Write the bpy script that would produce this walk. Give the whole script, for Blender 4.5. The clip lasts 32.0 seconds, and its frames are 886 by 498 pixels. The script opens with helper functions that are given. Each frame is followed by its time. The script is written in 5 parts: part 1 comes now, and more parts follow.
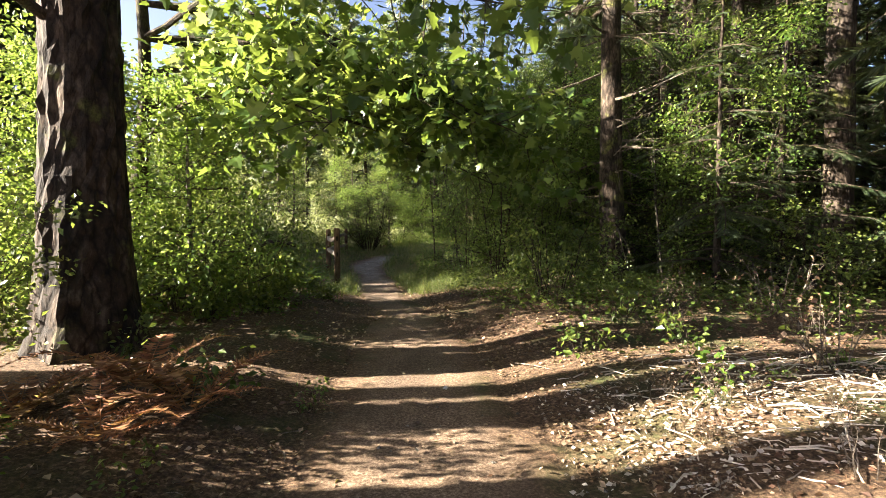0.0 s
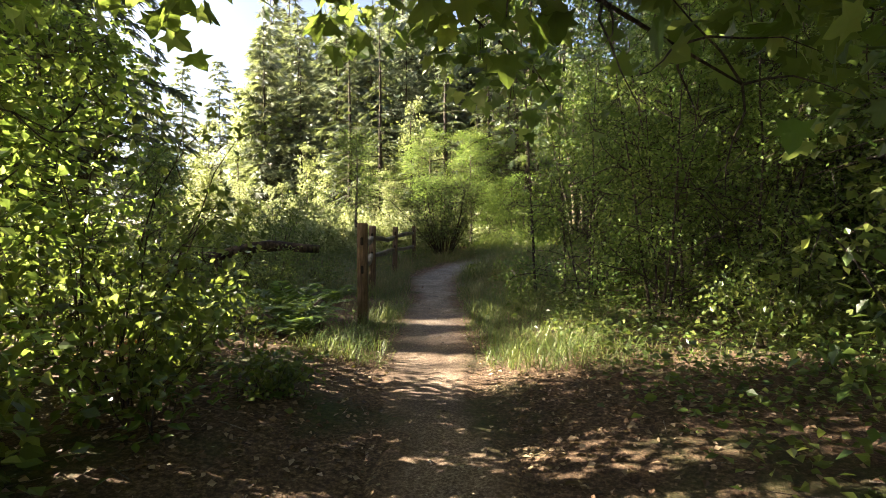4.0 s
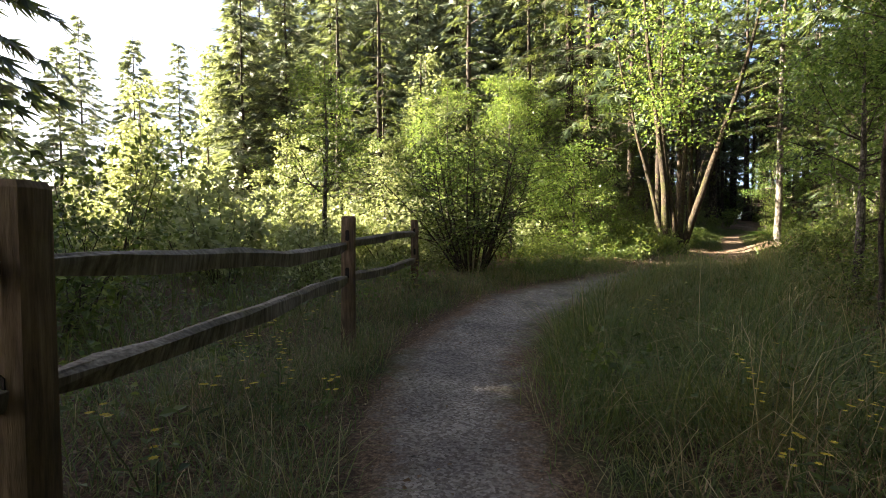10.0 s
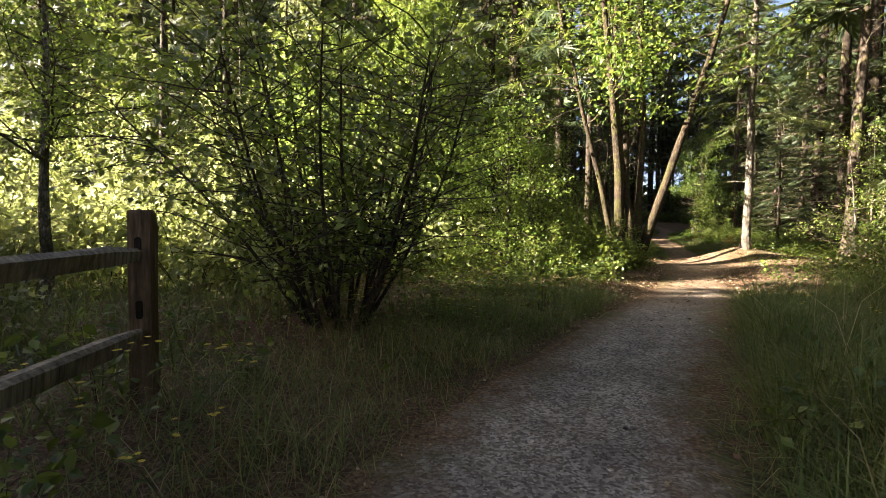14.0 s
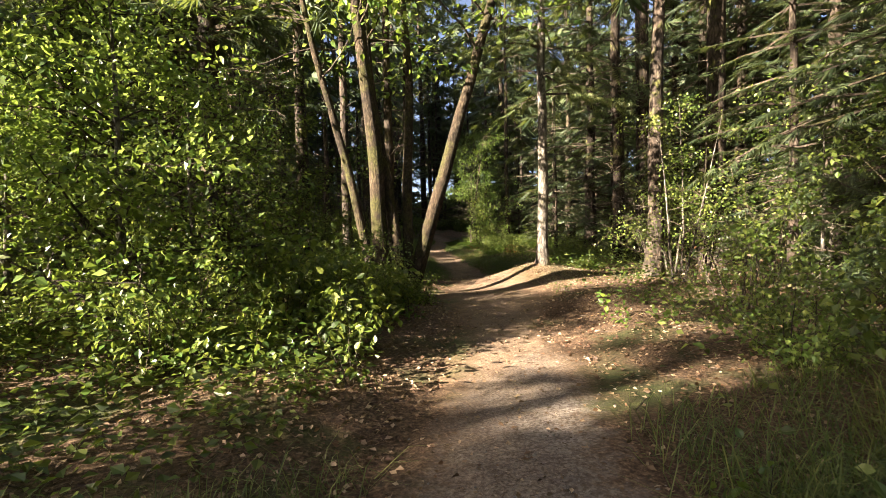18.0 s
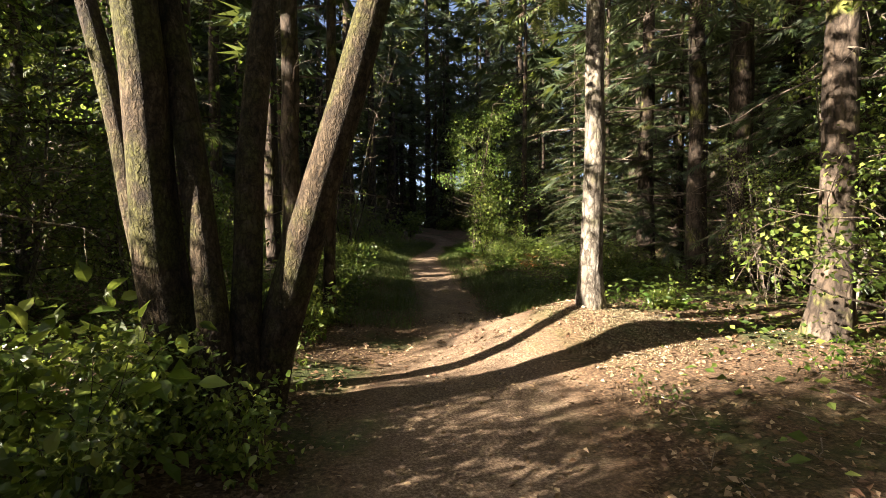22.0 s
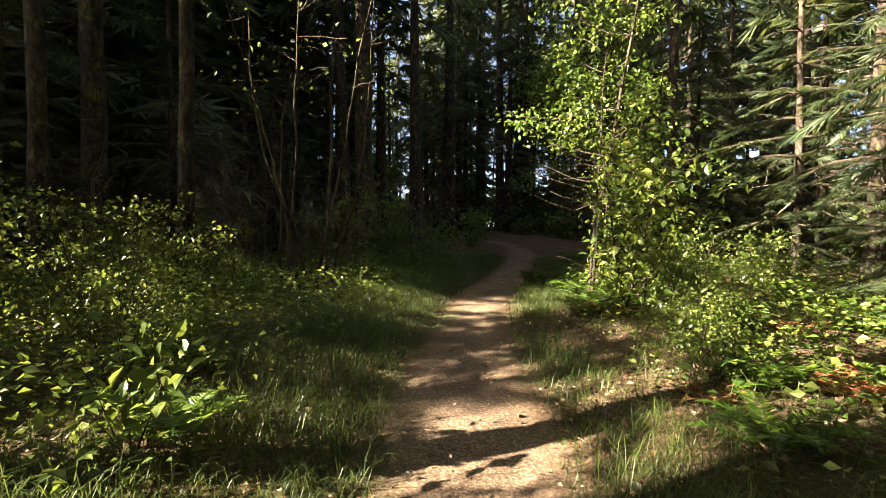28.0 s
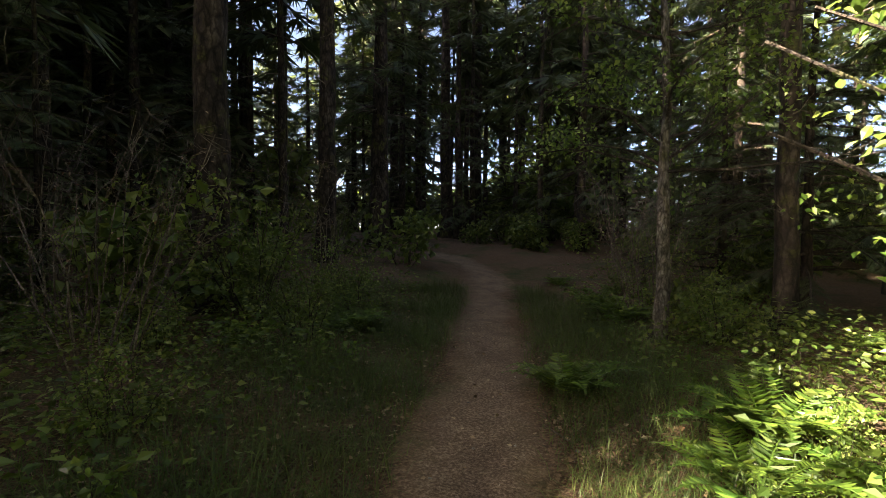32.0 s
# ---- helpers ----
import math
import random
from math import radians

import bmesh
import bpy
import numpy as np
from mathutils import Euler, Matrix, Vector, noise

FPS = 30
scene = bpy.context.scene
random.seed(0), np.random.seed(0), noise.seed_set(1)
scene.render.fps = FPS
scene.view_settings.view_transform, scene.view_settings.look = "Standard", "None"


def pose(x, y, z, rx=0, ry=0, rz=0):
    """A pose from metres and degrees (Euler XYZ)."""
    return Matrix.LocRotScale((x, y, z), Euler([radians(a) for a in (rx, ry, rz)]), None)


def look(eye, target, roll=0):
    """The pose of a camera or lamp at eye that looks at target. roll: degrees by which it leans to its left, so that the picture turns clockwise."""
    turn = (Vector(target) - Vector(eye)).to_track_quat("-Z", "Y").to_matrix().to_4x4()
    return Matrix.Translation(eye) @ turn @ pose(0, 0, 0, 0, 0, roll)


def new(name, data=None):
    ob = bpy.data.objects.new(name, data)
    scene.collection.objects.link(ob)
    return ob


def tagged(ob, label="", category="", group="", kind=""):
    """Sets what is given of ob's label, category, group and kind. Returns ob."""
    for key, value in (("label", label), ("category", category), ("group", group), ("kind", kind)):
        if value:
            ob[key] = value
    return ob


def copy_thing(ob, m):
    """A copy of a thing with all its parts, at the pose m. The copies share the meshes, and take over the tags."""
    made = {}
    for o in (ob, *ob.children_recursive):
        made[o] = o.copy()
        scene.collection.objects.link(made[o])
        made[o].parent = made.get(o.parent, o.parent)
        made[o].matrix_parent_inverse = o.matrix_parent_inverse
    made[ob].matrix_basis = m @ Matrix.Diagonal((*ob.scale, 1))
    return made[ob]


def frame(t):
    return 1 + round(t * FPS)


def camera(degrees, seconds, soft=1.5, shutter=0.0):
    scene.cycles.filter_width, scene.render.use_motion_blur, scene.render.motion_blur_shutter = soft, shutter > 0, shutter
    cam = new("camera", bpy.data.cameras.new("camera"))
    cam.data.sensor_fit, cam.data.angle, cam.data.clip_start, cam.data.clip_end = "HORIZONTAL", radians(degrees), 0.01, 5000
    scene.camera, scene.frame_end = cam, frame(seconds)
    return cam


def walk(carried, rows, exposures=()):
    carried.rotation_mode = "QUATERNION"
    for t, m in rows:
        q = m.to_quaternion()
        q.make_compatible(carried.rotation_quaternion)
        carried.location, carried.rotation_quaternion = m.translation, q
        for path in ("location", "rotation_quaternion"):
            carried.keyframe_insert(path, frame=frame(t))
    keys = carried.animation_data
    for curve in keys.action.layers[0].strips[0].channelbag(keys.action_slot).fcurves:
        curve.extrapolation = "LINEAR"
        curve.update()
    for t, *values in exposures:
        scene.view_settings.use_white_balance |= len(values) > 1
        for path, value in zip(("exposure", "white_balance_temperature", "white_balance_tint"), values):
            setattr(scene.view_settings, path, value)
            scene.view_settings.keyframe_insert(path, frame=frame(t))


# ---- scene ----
cam = camera(83.6, 32.0, 0.55)
PATH = [
    (0, (1.207, 2.168, 1.223), (1.035, 6.160, 1.047), -0.4),
    (0.5, (1.206, 2.764, 1.218), (0.866, 6.746, 1.046), 0.0),
    (1, (1.181, 3.400, 1.185), (0.729, 7.371, 1.011), -0.1),
    (1.5, (1.161, 4.036, 1.164), (0.611, 7.994, 0.988), 0.1),
    (2, (1.094, 4.710, 1.140), (0.436, 8.652, 0.968), 0.1),
    (2.5, (1.015, 5.385, 1.146), (0.261, 9.309, 0.962), 0.2),
    (3, (0.919, 5.985, 1.160), (0.109, 9.898, 0.972), 0.3),
    (3.5, (0.809, 6.645, 1.165), (-0.035, 10.551, 0.984), 0.2),
    (5.5, (0.239, 9.759, 1.164), (-0.693, 13.644, 0.972), -1.1),
    (6, (0.059, 10.467, 1.202), (-0.911, 14.343, 1.018), -0.9),
    (6.5, (-0.198, 11.174, 1.200), (-1.202, 15.041, 1.012), -0.4),
    (7, (-0.421, 11.835, 1.205), (-1.455, 15.695, 1.029), -0.3),
    (7.5, (-0.607, 12.457, 1.210), (-1.647, 16.316, 1.038), -0.4),
    (8, (-0.736, 13.032, 1.188), (-1.808, 16.882, 1.014), -0.4),
    (8.5, (-0.832, 13.636, 1.154), (-1.900, 17.487, 0.974), -0.5),
    (9, (-0.997, 14.345, 1.102), (-2.059, 18.197, 0.918), -0.5),
    (9.5, (-1.155, 15.027, 1.074), (-2.193, 18.886, 0.894), -0.4),
    (10, (-1.343, 15.680, 1.051), (-2.357, 19.545, 0.875), -0.4),
    (10.5, (-1.517, 16.327, 1.059), (-2.493, 20.202, 0.889), -0.3),
    (11, (-1.685, 17.001, 1.079), (-2.455, 20.922, 0.899), -0.2),
    (11.5, (-1.845, 17.692, 1.093), (-2.519, 21.631, 0.915), -0.1),
    (12, (-1.988, 18.396, 1.084), (-2.562, 22.350, 0.898), 0.1),
    (12.5, (-2.095, 19.115, 1.051), (-2.553, 23.084, 0.855), 0.3),
    (13, (-2.198, 19.818, 1.056), (-2.624, 23.789, 0.840), 0.4),
    (13.5, (-2.244, 20.545, 1.080), (-2.578, 24.525, 0.858), 0.4),
    (15.5, (-1.651, 23.482, 1.242), (-1.141, 27.447, 1.102), -0.1),
    (16, (-1.422, 24.138, 1.242), (-0.576, 28.045, 1.106), -0.6),
    (16.5, (-1.168, 24.773, 1.223), (-0.006, 28.598, 1.077), -1.3),
    (17, (-0.895, 25.372, 1.200), (0.455, 29.135, 1.058), -1.5),
    (17.5, (-0.584, 25.977, 1.196), (0.797, 29.729, 1.054), -1.4),
    (18, (-0.271, 26.619, 1.203), (1.221, 30.327, 1.057), -1.1),
    (18.5, (0.062, 27.236, 1.227), (1.580, 30.934, 1.075), -1.0),
    (19, (0.397, 27.840, 1.254), (2.019, 31.493, 1.102), -1.2),
    (19.5, (0.756, 28.392, 1.319), (2.390, 32.040, 1.181), -1.2),
    (20, (1.117, 28.978, 1.347), (2.762, 32.621, 1.197), -1.1),
    (20.5, (1.477, 29.531, 1.336), (3.121, 33.175, 1.206), -1.1),
    (21, (1.778, 30.109, 1.291), (3.393, 33.766, 1.153), -1.2),
    (21.5, (2.095, 30.646, 1.261), (3.585, 34.355, 1.119), -0.9),
    (22, (2.398, 31.246, 1.260), (3.756, 35.005, 1.108), -0.2),
    (22.5, (2.729, 31.887, 1.259), (4.035, 35.665, 1.101), -0.3),
    (23, (3.019, 32.515, 1.249), (4.211, 36.330, 1.097), 0.0),
    (23.5, (3.277, 33.170, 1.270), (4.423, 36.999, 1.112), 0.1),
    (24, (3.543, 33.806, 1.294), (4.567, 37.670, 1.158), 0.2),
    (24.5, (3.820, 34.440, 1.315), (4.810, 38.313, 1.183), -0.3),
    (25, (4.090, 35.060, 1.314), (5.013, 38.950, 1.174), -0.3),
    (25.5, (4.340, 35.680, 1.310), (5.235, 39.576, 1.170), -0.2),
    (27.5, (5.020, 38.300, 1.310), (5.796, 42.221, 1.170), -0.1),
    (28, (5.179, 39.008, 1.390), (5.956, 42.929, 1.250), 0.0),
    (28.5, (5.319, 39.650, 1.504), (6.095, 43.572, 1.371), -0.1),
    (29, (5.462, 40.311, 1.567), (6.246, 44.231, 1.427), 0.0),
    (29.5, (5.617, 40.931, 1.656), (6.414, 44.849, 1.523), -0.1),
    (30, (5.763, 41.572, 1.695), (6.573, 45.487, 1.562), 0.0),
    (30.5, (5.958, 42.210, 1.715), (6.796, 46.119, 1.576), 0.1),
    (31, (6.137, 42.920, 1.708), (7.131, 46.792, 1.562), 0.1),
    (31.5, (6.322, 43.598, 1.709), (7.437, 47.437, 1.569), 0.2),
    (32, (6.476, 44.281, 1.697), (7.745, 48.072, 1.550), 0.3),
]
walk(cam, [(t, look(eye, target, roll)) for t, eye, target, roll in PATH],
     [(0, 3.4, 6700, 12), (3, 3.65, 6900, 12), (6, 4.0, 6900, 12), (7, 4.2, 6900, 12), (8.5, 3.95, 6900, 12), (13, 3.65, 7100, 13), (17, 3.3, 7200, 15), (20, 3.3, 7200, 14), (23, 3.08, 7000, 14), (24.5, 3.25, 7000, 14), (28, 3.72, 7400, 13), (30, 3.88, 7400, 14), (32, 4.05, 7200, 15)])

# ---------------------------------------------------------------- light
world = bpy.data.worlds.new("sky_world")
scene.world = world
world.use_nodes = True
wn = world.node_tree.nodes
sky = wn.new("ShaderNodeTexSky")
sky.sky_type, sky.sun_disc = "NISHITA", False
SUN_ELEV, SUN_LEFT = 24.0, 97.0      # degrees above the horizon, and to the left of +y
sky.sun_elevation, sky.sun_rotation = radians(SUN_ELEV), radians(-SUN_LEFT)
wn["Background"].inputs["Strength"].default_value = 0.05
sky.dust_density, sky.air_density, sky.ozone_density = 1.8, 0.4, 0.0
world.node_tree.links.new(sky.outputs[0], wn["Background"].inputs["Color"])
sun = new("sun", bpy.data.lights.new("sun", "SUN"))
sun.data.energy, sun.data.angle, sun.data.color = 5.0, radians(0.53), (1.0, 0.93, 0.79)
sun_way = Vector((-math.sin(radians(SUN_LEFT)) * math.cos(radians(SUN_ELEV)), math.cos(radians(SUN_LEFT)) * math.cos(radians(SUN_ELEV)), math.sin(radians(SUN_ELEV))))
sun.matrix_world = look(sun_way * 60, (0, 0, 0))

# ---------------------------------------------------------------- materials


def surface(name, rough=0.8):
    mat = bpy.data.materials.new(name)
    mat.use_nodes = True
    n, l = mat.node_tree.nodes, mat.node_tree.links
    b = n["Principled BSDF"]
    b.inputs["Roughness"].default_value = rough
    b.inputs["Specular IOR Level"].default_value = 0.3
    return mat, n, l, b


def ramp(n, stops):
    r = n.new("ShaderNodeValToRGB")
    e = r.color_ramp.elements
    while len(e) < len(stops):
        e.new(0.5)
    for k, (p, c) in enumerate(stops):
        e[k].position, e[k].color = p, (*c, 1)
    return r


def noise_node(n, l, scale, detail=6.0, rough=0.6, vec=None, stretch=None):
    t = n.new("ShaderNodeTexNoise")
    t.inputs["Scale"].default_value, t.inputs["Detail"].default_value, t.inputs["Roughness"].default_value = scale, detail, rough
    if vec is None:
        vec = n.new("ShaderNodeTexCoord").outputs["Object"]
    if stretch:
        mp = n.new("ShaderNodeMapping")
        mp.inputs["Scale"].default_value = stretch
        l.new(vec, mp.inputs["Vector"])
        vec = mp.outputs[0]
    l.new(vec, t.inputs["Vector"])
    return t


def mix(n, l, fac, a, b, kind="MIX"):
    m = n.new("ShaderNodeMix")
    m.data_type, m.blend_type = "RGBA", kind
    for sock, v in ((m.inputs[0], fac), (m.inputs[6], a), (m.inputs[7], b)):
        if isinstance(v, (int, float)):
            sock.default_value = v
        elif isinstance(v, tuple):
            sock.default_value = (*v, 1)
        else:
            l.new(v, sock)
    return m.outputs[2]


def bump(n, l, b, height, strength=0.5, distance=0.02):
    k = n.new("ShaderNodeBump")
    k.inputs["Strength"].default_value, k.inputs["Distance"].default_value = strength, distance
    l.new(height, k.inputs["Height"])
    l.new(k.outputs[0], b.inputs["Normal"])


def leaf_material(name, dark, mid, light, glow=0.45, rough=0.38, patch=0.0):
    """Thin leaves: each island takes its own tone, and part of the light goes through."""
    mat, n, l, b = surface(name, rough)
    g = n.new("ShaderNodeNewGeometry")
    r = ramp(n, [(0.0, dark), (0.55, mid), (0.93, light), (1.0, tuple(min(1, c * 1.25) for c in light))])
    l.new(g.outputs["Random Per Island"], r.inputs[0])
    col = r.outputs[0]
    oi = n.new("ShaderNodeObjectInfo")
    hs = n.new("ShaderNodeHueSaturation")
    mr = n.new("ShaderNodeMapRange")
    mr.inputs[3].default_value, mr.inputs[4].default_value = 0.75, 1.2
    l.new(oi.outputs["Random"], mr.inputs[0])
    l.new(mr.outputs[0], hs.inputs["Value"])
    l.new(col, hs.inputs["Color"])
    nz = noise_node(n, l, 0.8, 3)
    mr2 = n.new("ShaderNodeMapRange")
    mr2.inputs[1].default_value, mr2.inputs[2].default_value, mr2.inputs[3].default_value, mr2.inputs[4].default_value = 0.3, 0.7, 0.48, 0.52
    l.new(nz.outputs[0], mr2.inputs[0])
    l.new(mr2.outputs[0], hs.inputs["Hue"])
    col = hs.outputs[0]
    if patch:
        nz2 = noise_node(n, l, 1.7, 4)
        rp = ramp(n, [(0.55, (0, 0, 0)), (0.7, (patch, patch, patch))])
        l.new(nz2.outputs[0], rp.inputs[0])
        col = mix(n, l, rp.outputs[0], col, (0.33, 0.24, 0.09))
    l.new(col, b.inputs["Base Color"])
    tr = n.new("ShaderNodeBsdfTranslucent")
    l.new(mix(n, l, 0.22, col, (0.46, 0.52, 0.07)), tr.inputs["Color"])
    b.inputs["Specular IOR Level"].default_value = 0.45
    ms = n.new("ShaderNodeMixShader")
    ms.inputs[0].default_value = glow
    l.new(b.outputs[0], ms.inputs[1])
    l.new(tr.outputs[0], ms.inputs[2])
    l.new(ms.outputs[0], n["Material Output"].inputs["Surface"])
    return mat


def bark_material(name, dark, mid, light, moss=0.0, grain=7.0, moss_tone=(0.10, 0.105, 0.024)):
    mat, n, l, b = surface(name, 0.92)
    a = noise_node(n, l, grain, 8, 0.7, stretch=(1, 1, 0.5))
    r = ramp(n, [(0.34, dark), (0.52, mid), (0.70, light)])
    l.new(a.outputs[0], r.inputs[0])
    c = noise_node(n, l, 1.6, 4)
    rr = ramp(n, [(0.4, (0.6, 0.6, 0.6)), (0.65, (1.15, 1.12, 1.05))])
    l.new(c.outputs[0], rr.inputs[0])
    col = mix(n, l, 1.0, r.outputs[0], rr.outputs[0], "MULTIPLY")
    if moss:
        m = noise_node(n, l, 2.6, 6)
        mrp = ramp(n, [(0.62 - 0.3 * moss, (0, 0, 0)), (0.74 - 0.3 * moss, (1, 1, 1))])
        l.new(m.outputs[0], mrp.inputs[0])
        f = noise_node(n, l, 40, 3)
        mt = ramp(n, [(0.3, tuple(0.5 * q for q in moss_tone)), (0.7, tuple(1.5 * q for q in moss_tone))])
        l.new(f.outputs[0], mt.inputs[0])
        col = mix(n, l, mrp.outputs[0], col, mt.outputs[0])
    v = n.new("ShaderNodeTexVoronoi")
    v.feature = "DISTANCE_TO_EDGE"
    v.inputs["Scale"].default_value = grain * 1.6
    mp = n.new("ShaderNodeMapping")
    mp.inputs["Scale"].default_value = (1, 1, 0.32)
    wob = noise_node(n, l, grain * 2, 3)
    l.new(mix(n, l, 0.06, n.new("ShaderNodeTexCoord").outputs["Object"], wob.outputs["Color"], "ADD"), mp.inputs[0])
    l.new(mp.outputs[0], v.inputs["Vector"])
    crack = ramp(n, [(0.0, (0.35, 0.33, 0.31)), (0.16, (1, 1, 1))])
    l.new(v.outputs[0], crack.inputs[0])
    l.new(mix(n, l, 1.0, col, crack.outputs[0], "MULTIPLY"), b.inputs["Base Color"])
    h = mix(n, l, 0.5, a.outputs[0], v.outputs[0])
    bump(n, l, b, h, 0.9, 0.05)
    return mat


def floor_tone(n, l):
    """Forest floor: brown litter, needles and moss patches."""
    fine = noise_node(n, l, 38, 8, 0.7)
    r = ramp(n, [(0.28, (0.016, 0.010, 0.006)), (0.48, (0.085, 0.050, 0.028)), (0.62, (0.21, 0.135, 0.08)), (0.78, (0.46, 0.35, 0.24))])
    l.new(fine.outputs[0], r.inputs[0])
    big = noise_node(n, l, 0.9, 5)
    rb = ramp(n, [(0.5, (0, 0, 0)), (0.66, (1, 1, 1))])
    l.new(big.outputs[0], rb.inputs[0])
    g = noise_node(n, l, 22, 6, 0.7)
    rg = ramp(n, [(0.3, (0.012, 0.018, 0.006)), (0.7, (0.075, 0.09, 0.022))])
    l.new(g.outputs[0], rg.inputs[0])
    return mix(n, l, rb.outputs[0], r.outputs[0], rg.outputs[0]), fine.outputs[0]


def ground_material():
    mat, n, l, b = surface("forest_floor", 0.95)
    tone, relief = floor_tone(n, l)
    l.new(tone, b.inputs["Base Color"])
    bump(n, l, b, relief, 0.8, 0.04)
    return mat


def path_material():
    """Trodden earth that turns to grey gravel along the fence."""
    mat, n, l, b = surface("trodden_earth", 0.93)
    pos = n.new("ShaderNodeTexCoord").outputs["Object"]
    fine = noise_node(n, l, 55, 9, 0.72, pos)
    earth = ramp(n, [(0.26, (0.035, 0.021, 0.013)), (0.46, (0.125, 0.082, 0.053)), (0.60, (0.29, 0.215, 0.15)), (0.76, (0.62, 0.51, 0.39))])
    l.new(fine.outputs[0], earth.inputs[0])
    v = n.new("ShaderNodeTexVoronoi")
    v.inputs["Scale"].default_value = 60
    l.new(pos, v.inputs["Vector"])
    stone = ramp(n, [(0.0, (0.10, 0.088, 0.078)), (0.45, (0.23, 0.205, 0.185)), (0.9, (0.44, 0.41, 0.375))])
    sep = n.new("ShaderNodeSeparateColor")
    l.new(v.outputs["Color"], sep.inputs[0])
    l.new(sep.outputs[0], stone.inputs[0])
    gravel = mix(n, l, 0.45, stone.outputs[0], fine.outputs[0], "MULTIPLY")
    sx = n.new("ShaderNodeSeparateXYZ")
    l.new(pos, sx.inputs[0])
    wob = noise_node(n, l, 0.7, 3, 0.5, pos)
    add = n.new("ShaderNodeMath")
    add.operation = "MULTIPLY_ADD"
    l.new(wob.outputs[0], add.inputs[0])
    add.inputs[1].default_value = 6
    l.new(sx.outputs["Y"], add.inputs[2])
    zone = ramp(n, [(0.0, (0, 0, 0)), (0.30, (0, 0, 0)), (0.42, (0.55, 0.55, 0.55)), (0.56, (0.95, 0.95, 0.95)), (0.68, (0.9, 0.9, 0.9)), (0.75, (0.0, 0.0, 0.0))])
    mr = n.new("ShaderNodeMapRange")
    mr.inputs[2].default_value = 45
    l.new(add.outputs[0], mr.inputs[0])
    l.new(mr.outputs[0], zone.inputs[0])
    col = mix(n, l, zone.outputs[0], earth.outputs[0], gravel)
    stain = noise_node(n, l, 2.2, 5, 0.6, pos)
    rs = ramp(n, [(0.35, (0.62, 0.6, 0.6)), (0.65, (1.1, 1.08, 1.05))])
    l.new(stain.outputs[0], rs.inputs[0])
    worn = mix(n, l, 1.0, col, rs.outputs[0], "MULTIPLY")
    tone, _ = floor_tone(n, l)
    at = n.new("ShaderNodeAttribute")
    at.attribute_name = "edge"
    ragged = noise_node(n, l, 7, 6, 0.7, pos)
    su = n.new("ShaderNodeMath")
    su.operation = "MULTIPLY_ADD"
    l.new(ragged.outputs[0], su.inputs[0])
    su.inputs[1].default_value = 1.1
    l.new(at.outputs["Fac"], su.inputs[2])
    fade = ramp(n, [(0.0, (0, 0, 0)), (0.50, (0, 0, 0)), (0.74, (1, 1, 1))])
    ms = n.new("ShaderNodeMath")
    ms.operation = "DIVIDE"
    l.new(su.outputs[0], ms.inputs[0])
    ms.inputs[1].default_value = 1.8
    l.new(ms.outputs[0], fade.inputs[0])
    l.new(mix(n, l, fade.outputs[0], worn, tone), b.inputs["Base Color"])
    grit = mix(n, l, zone.outputs[0], fine.outputs[0], v.outputs["Distance"])
    bump(n, l, b, mix(n, l, 0.5, fine.outputs[0], grit), 0.55, 0.012)
    return mat


def wood_material(name, dark, mid, light):
    mat, n, l, b = surface(name, 0.85)
    a = noise_node(n, l, 9, 8, 0.65, stretch=(4, 4, 0.35))
    r = ramp(n, [(0.3, dark), (0.5, mid), (0.72, light)])
    l.new(a.outputs[0], r.inputs[0])
    c = noise_node(n, l, 2.5, 5)
    rr = ramp(n, [(0.4, (0.55, 0.55, 0.5)), (0.6, (1, 1, 1))])
    l.new(c.outputs[0], rr.inputs[0])
    l.new(mix(n, l, 1.0, r.outputs[0], rr.outputs[0], "MULTIPLY"), b.inputs["Base Color"])
    bump(n, l, b, a.outputs[0], 0.6, 0.012)
    return mat


M_GROUND, M_PATH = ground_material(), path_material()
M_FIR_BARK = bark_material("fir_bark", (0.016, 0.012, 0.009), (0.066, 0.048, 0.036), (0.17, 0.135, 0.11), 0.25)
M_OLD_BARK = bark_material("old_fir_bark", (0.010, 0.007, 0.005), (0.045, 0.029, 0.019), (0.15, 0.11, 0.08), 0.12, 6)
M_GREY_BARK = bark_material("grey_bark", (0.045, 0.038, 0.032), (0.19, 0.165, 0.14), (0.46, 0.43, 0.39), 0.28, 9, (0.085, 0.08, 0.04))
M_MOSS_BARK = bark_material("mossy_maple_bark", (0.016, 0.011, 0.007), (0.065, 0.045, 0.028), (0.15, 0.115, 0.08), 0.45, 19, (0.058, 0.054, 0.016))
M_TWIG = bark_material("twig_bark", (0.03, 0.022, 0.016), (0.10, 0.075, 0.055), (0.22, 0.18, 0.14), 0.2, 20)
M_DEAD = bark_material("dead_twigs", (0.10, 0.08, 0.06), (0.26, 0.21, 0.17), (0.45, 0.40, 0.34), 0.1, 20)
M_MAPLE = leaf_material("maple_leaves", (0.034, 0.082, 0.013), (0.115, 0.20, 0.034), (0.27, 0.35, 0.09), 0.5)
M_LEAF = leaf_material("shrub_leaves", (0.028, 0.054, 0.011), (0.085, 0.135, 0.025), (0.20, 0.24, 0.06), 0.42)
M_BROAD = leaf_material("broad_leaves", (0.045, 0.075, 0.015), (0.105, 0.165, 0.030), (0.23, 0.27, 0.06), 0.5)
# meadow leaves: the glare of the sun is mixed into this pale colour
M_SUN_LEAF = leaf_material("pale_leaves", (0.13, 0.16, 0.06), (0.26, 0.295, 0.13), (0.42, 0.44, 0.24), 0.45)
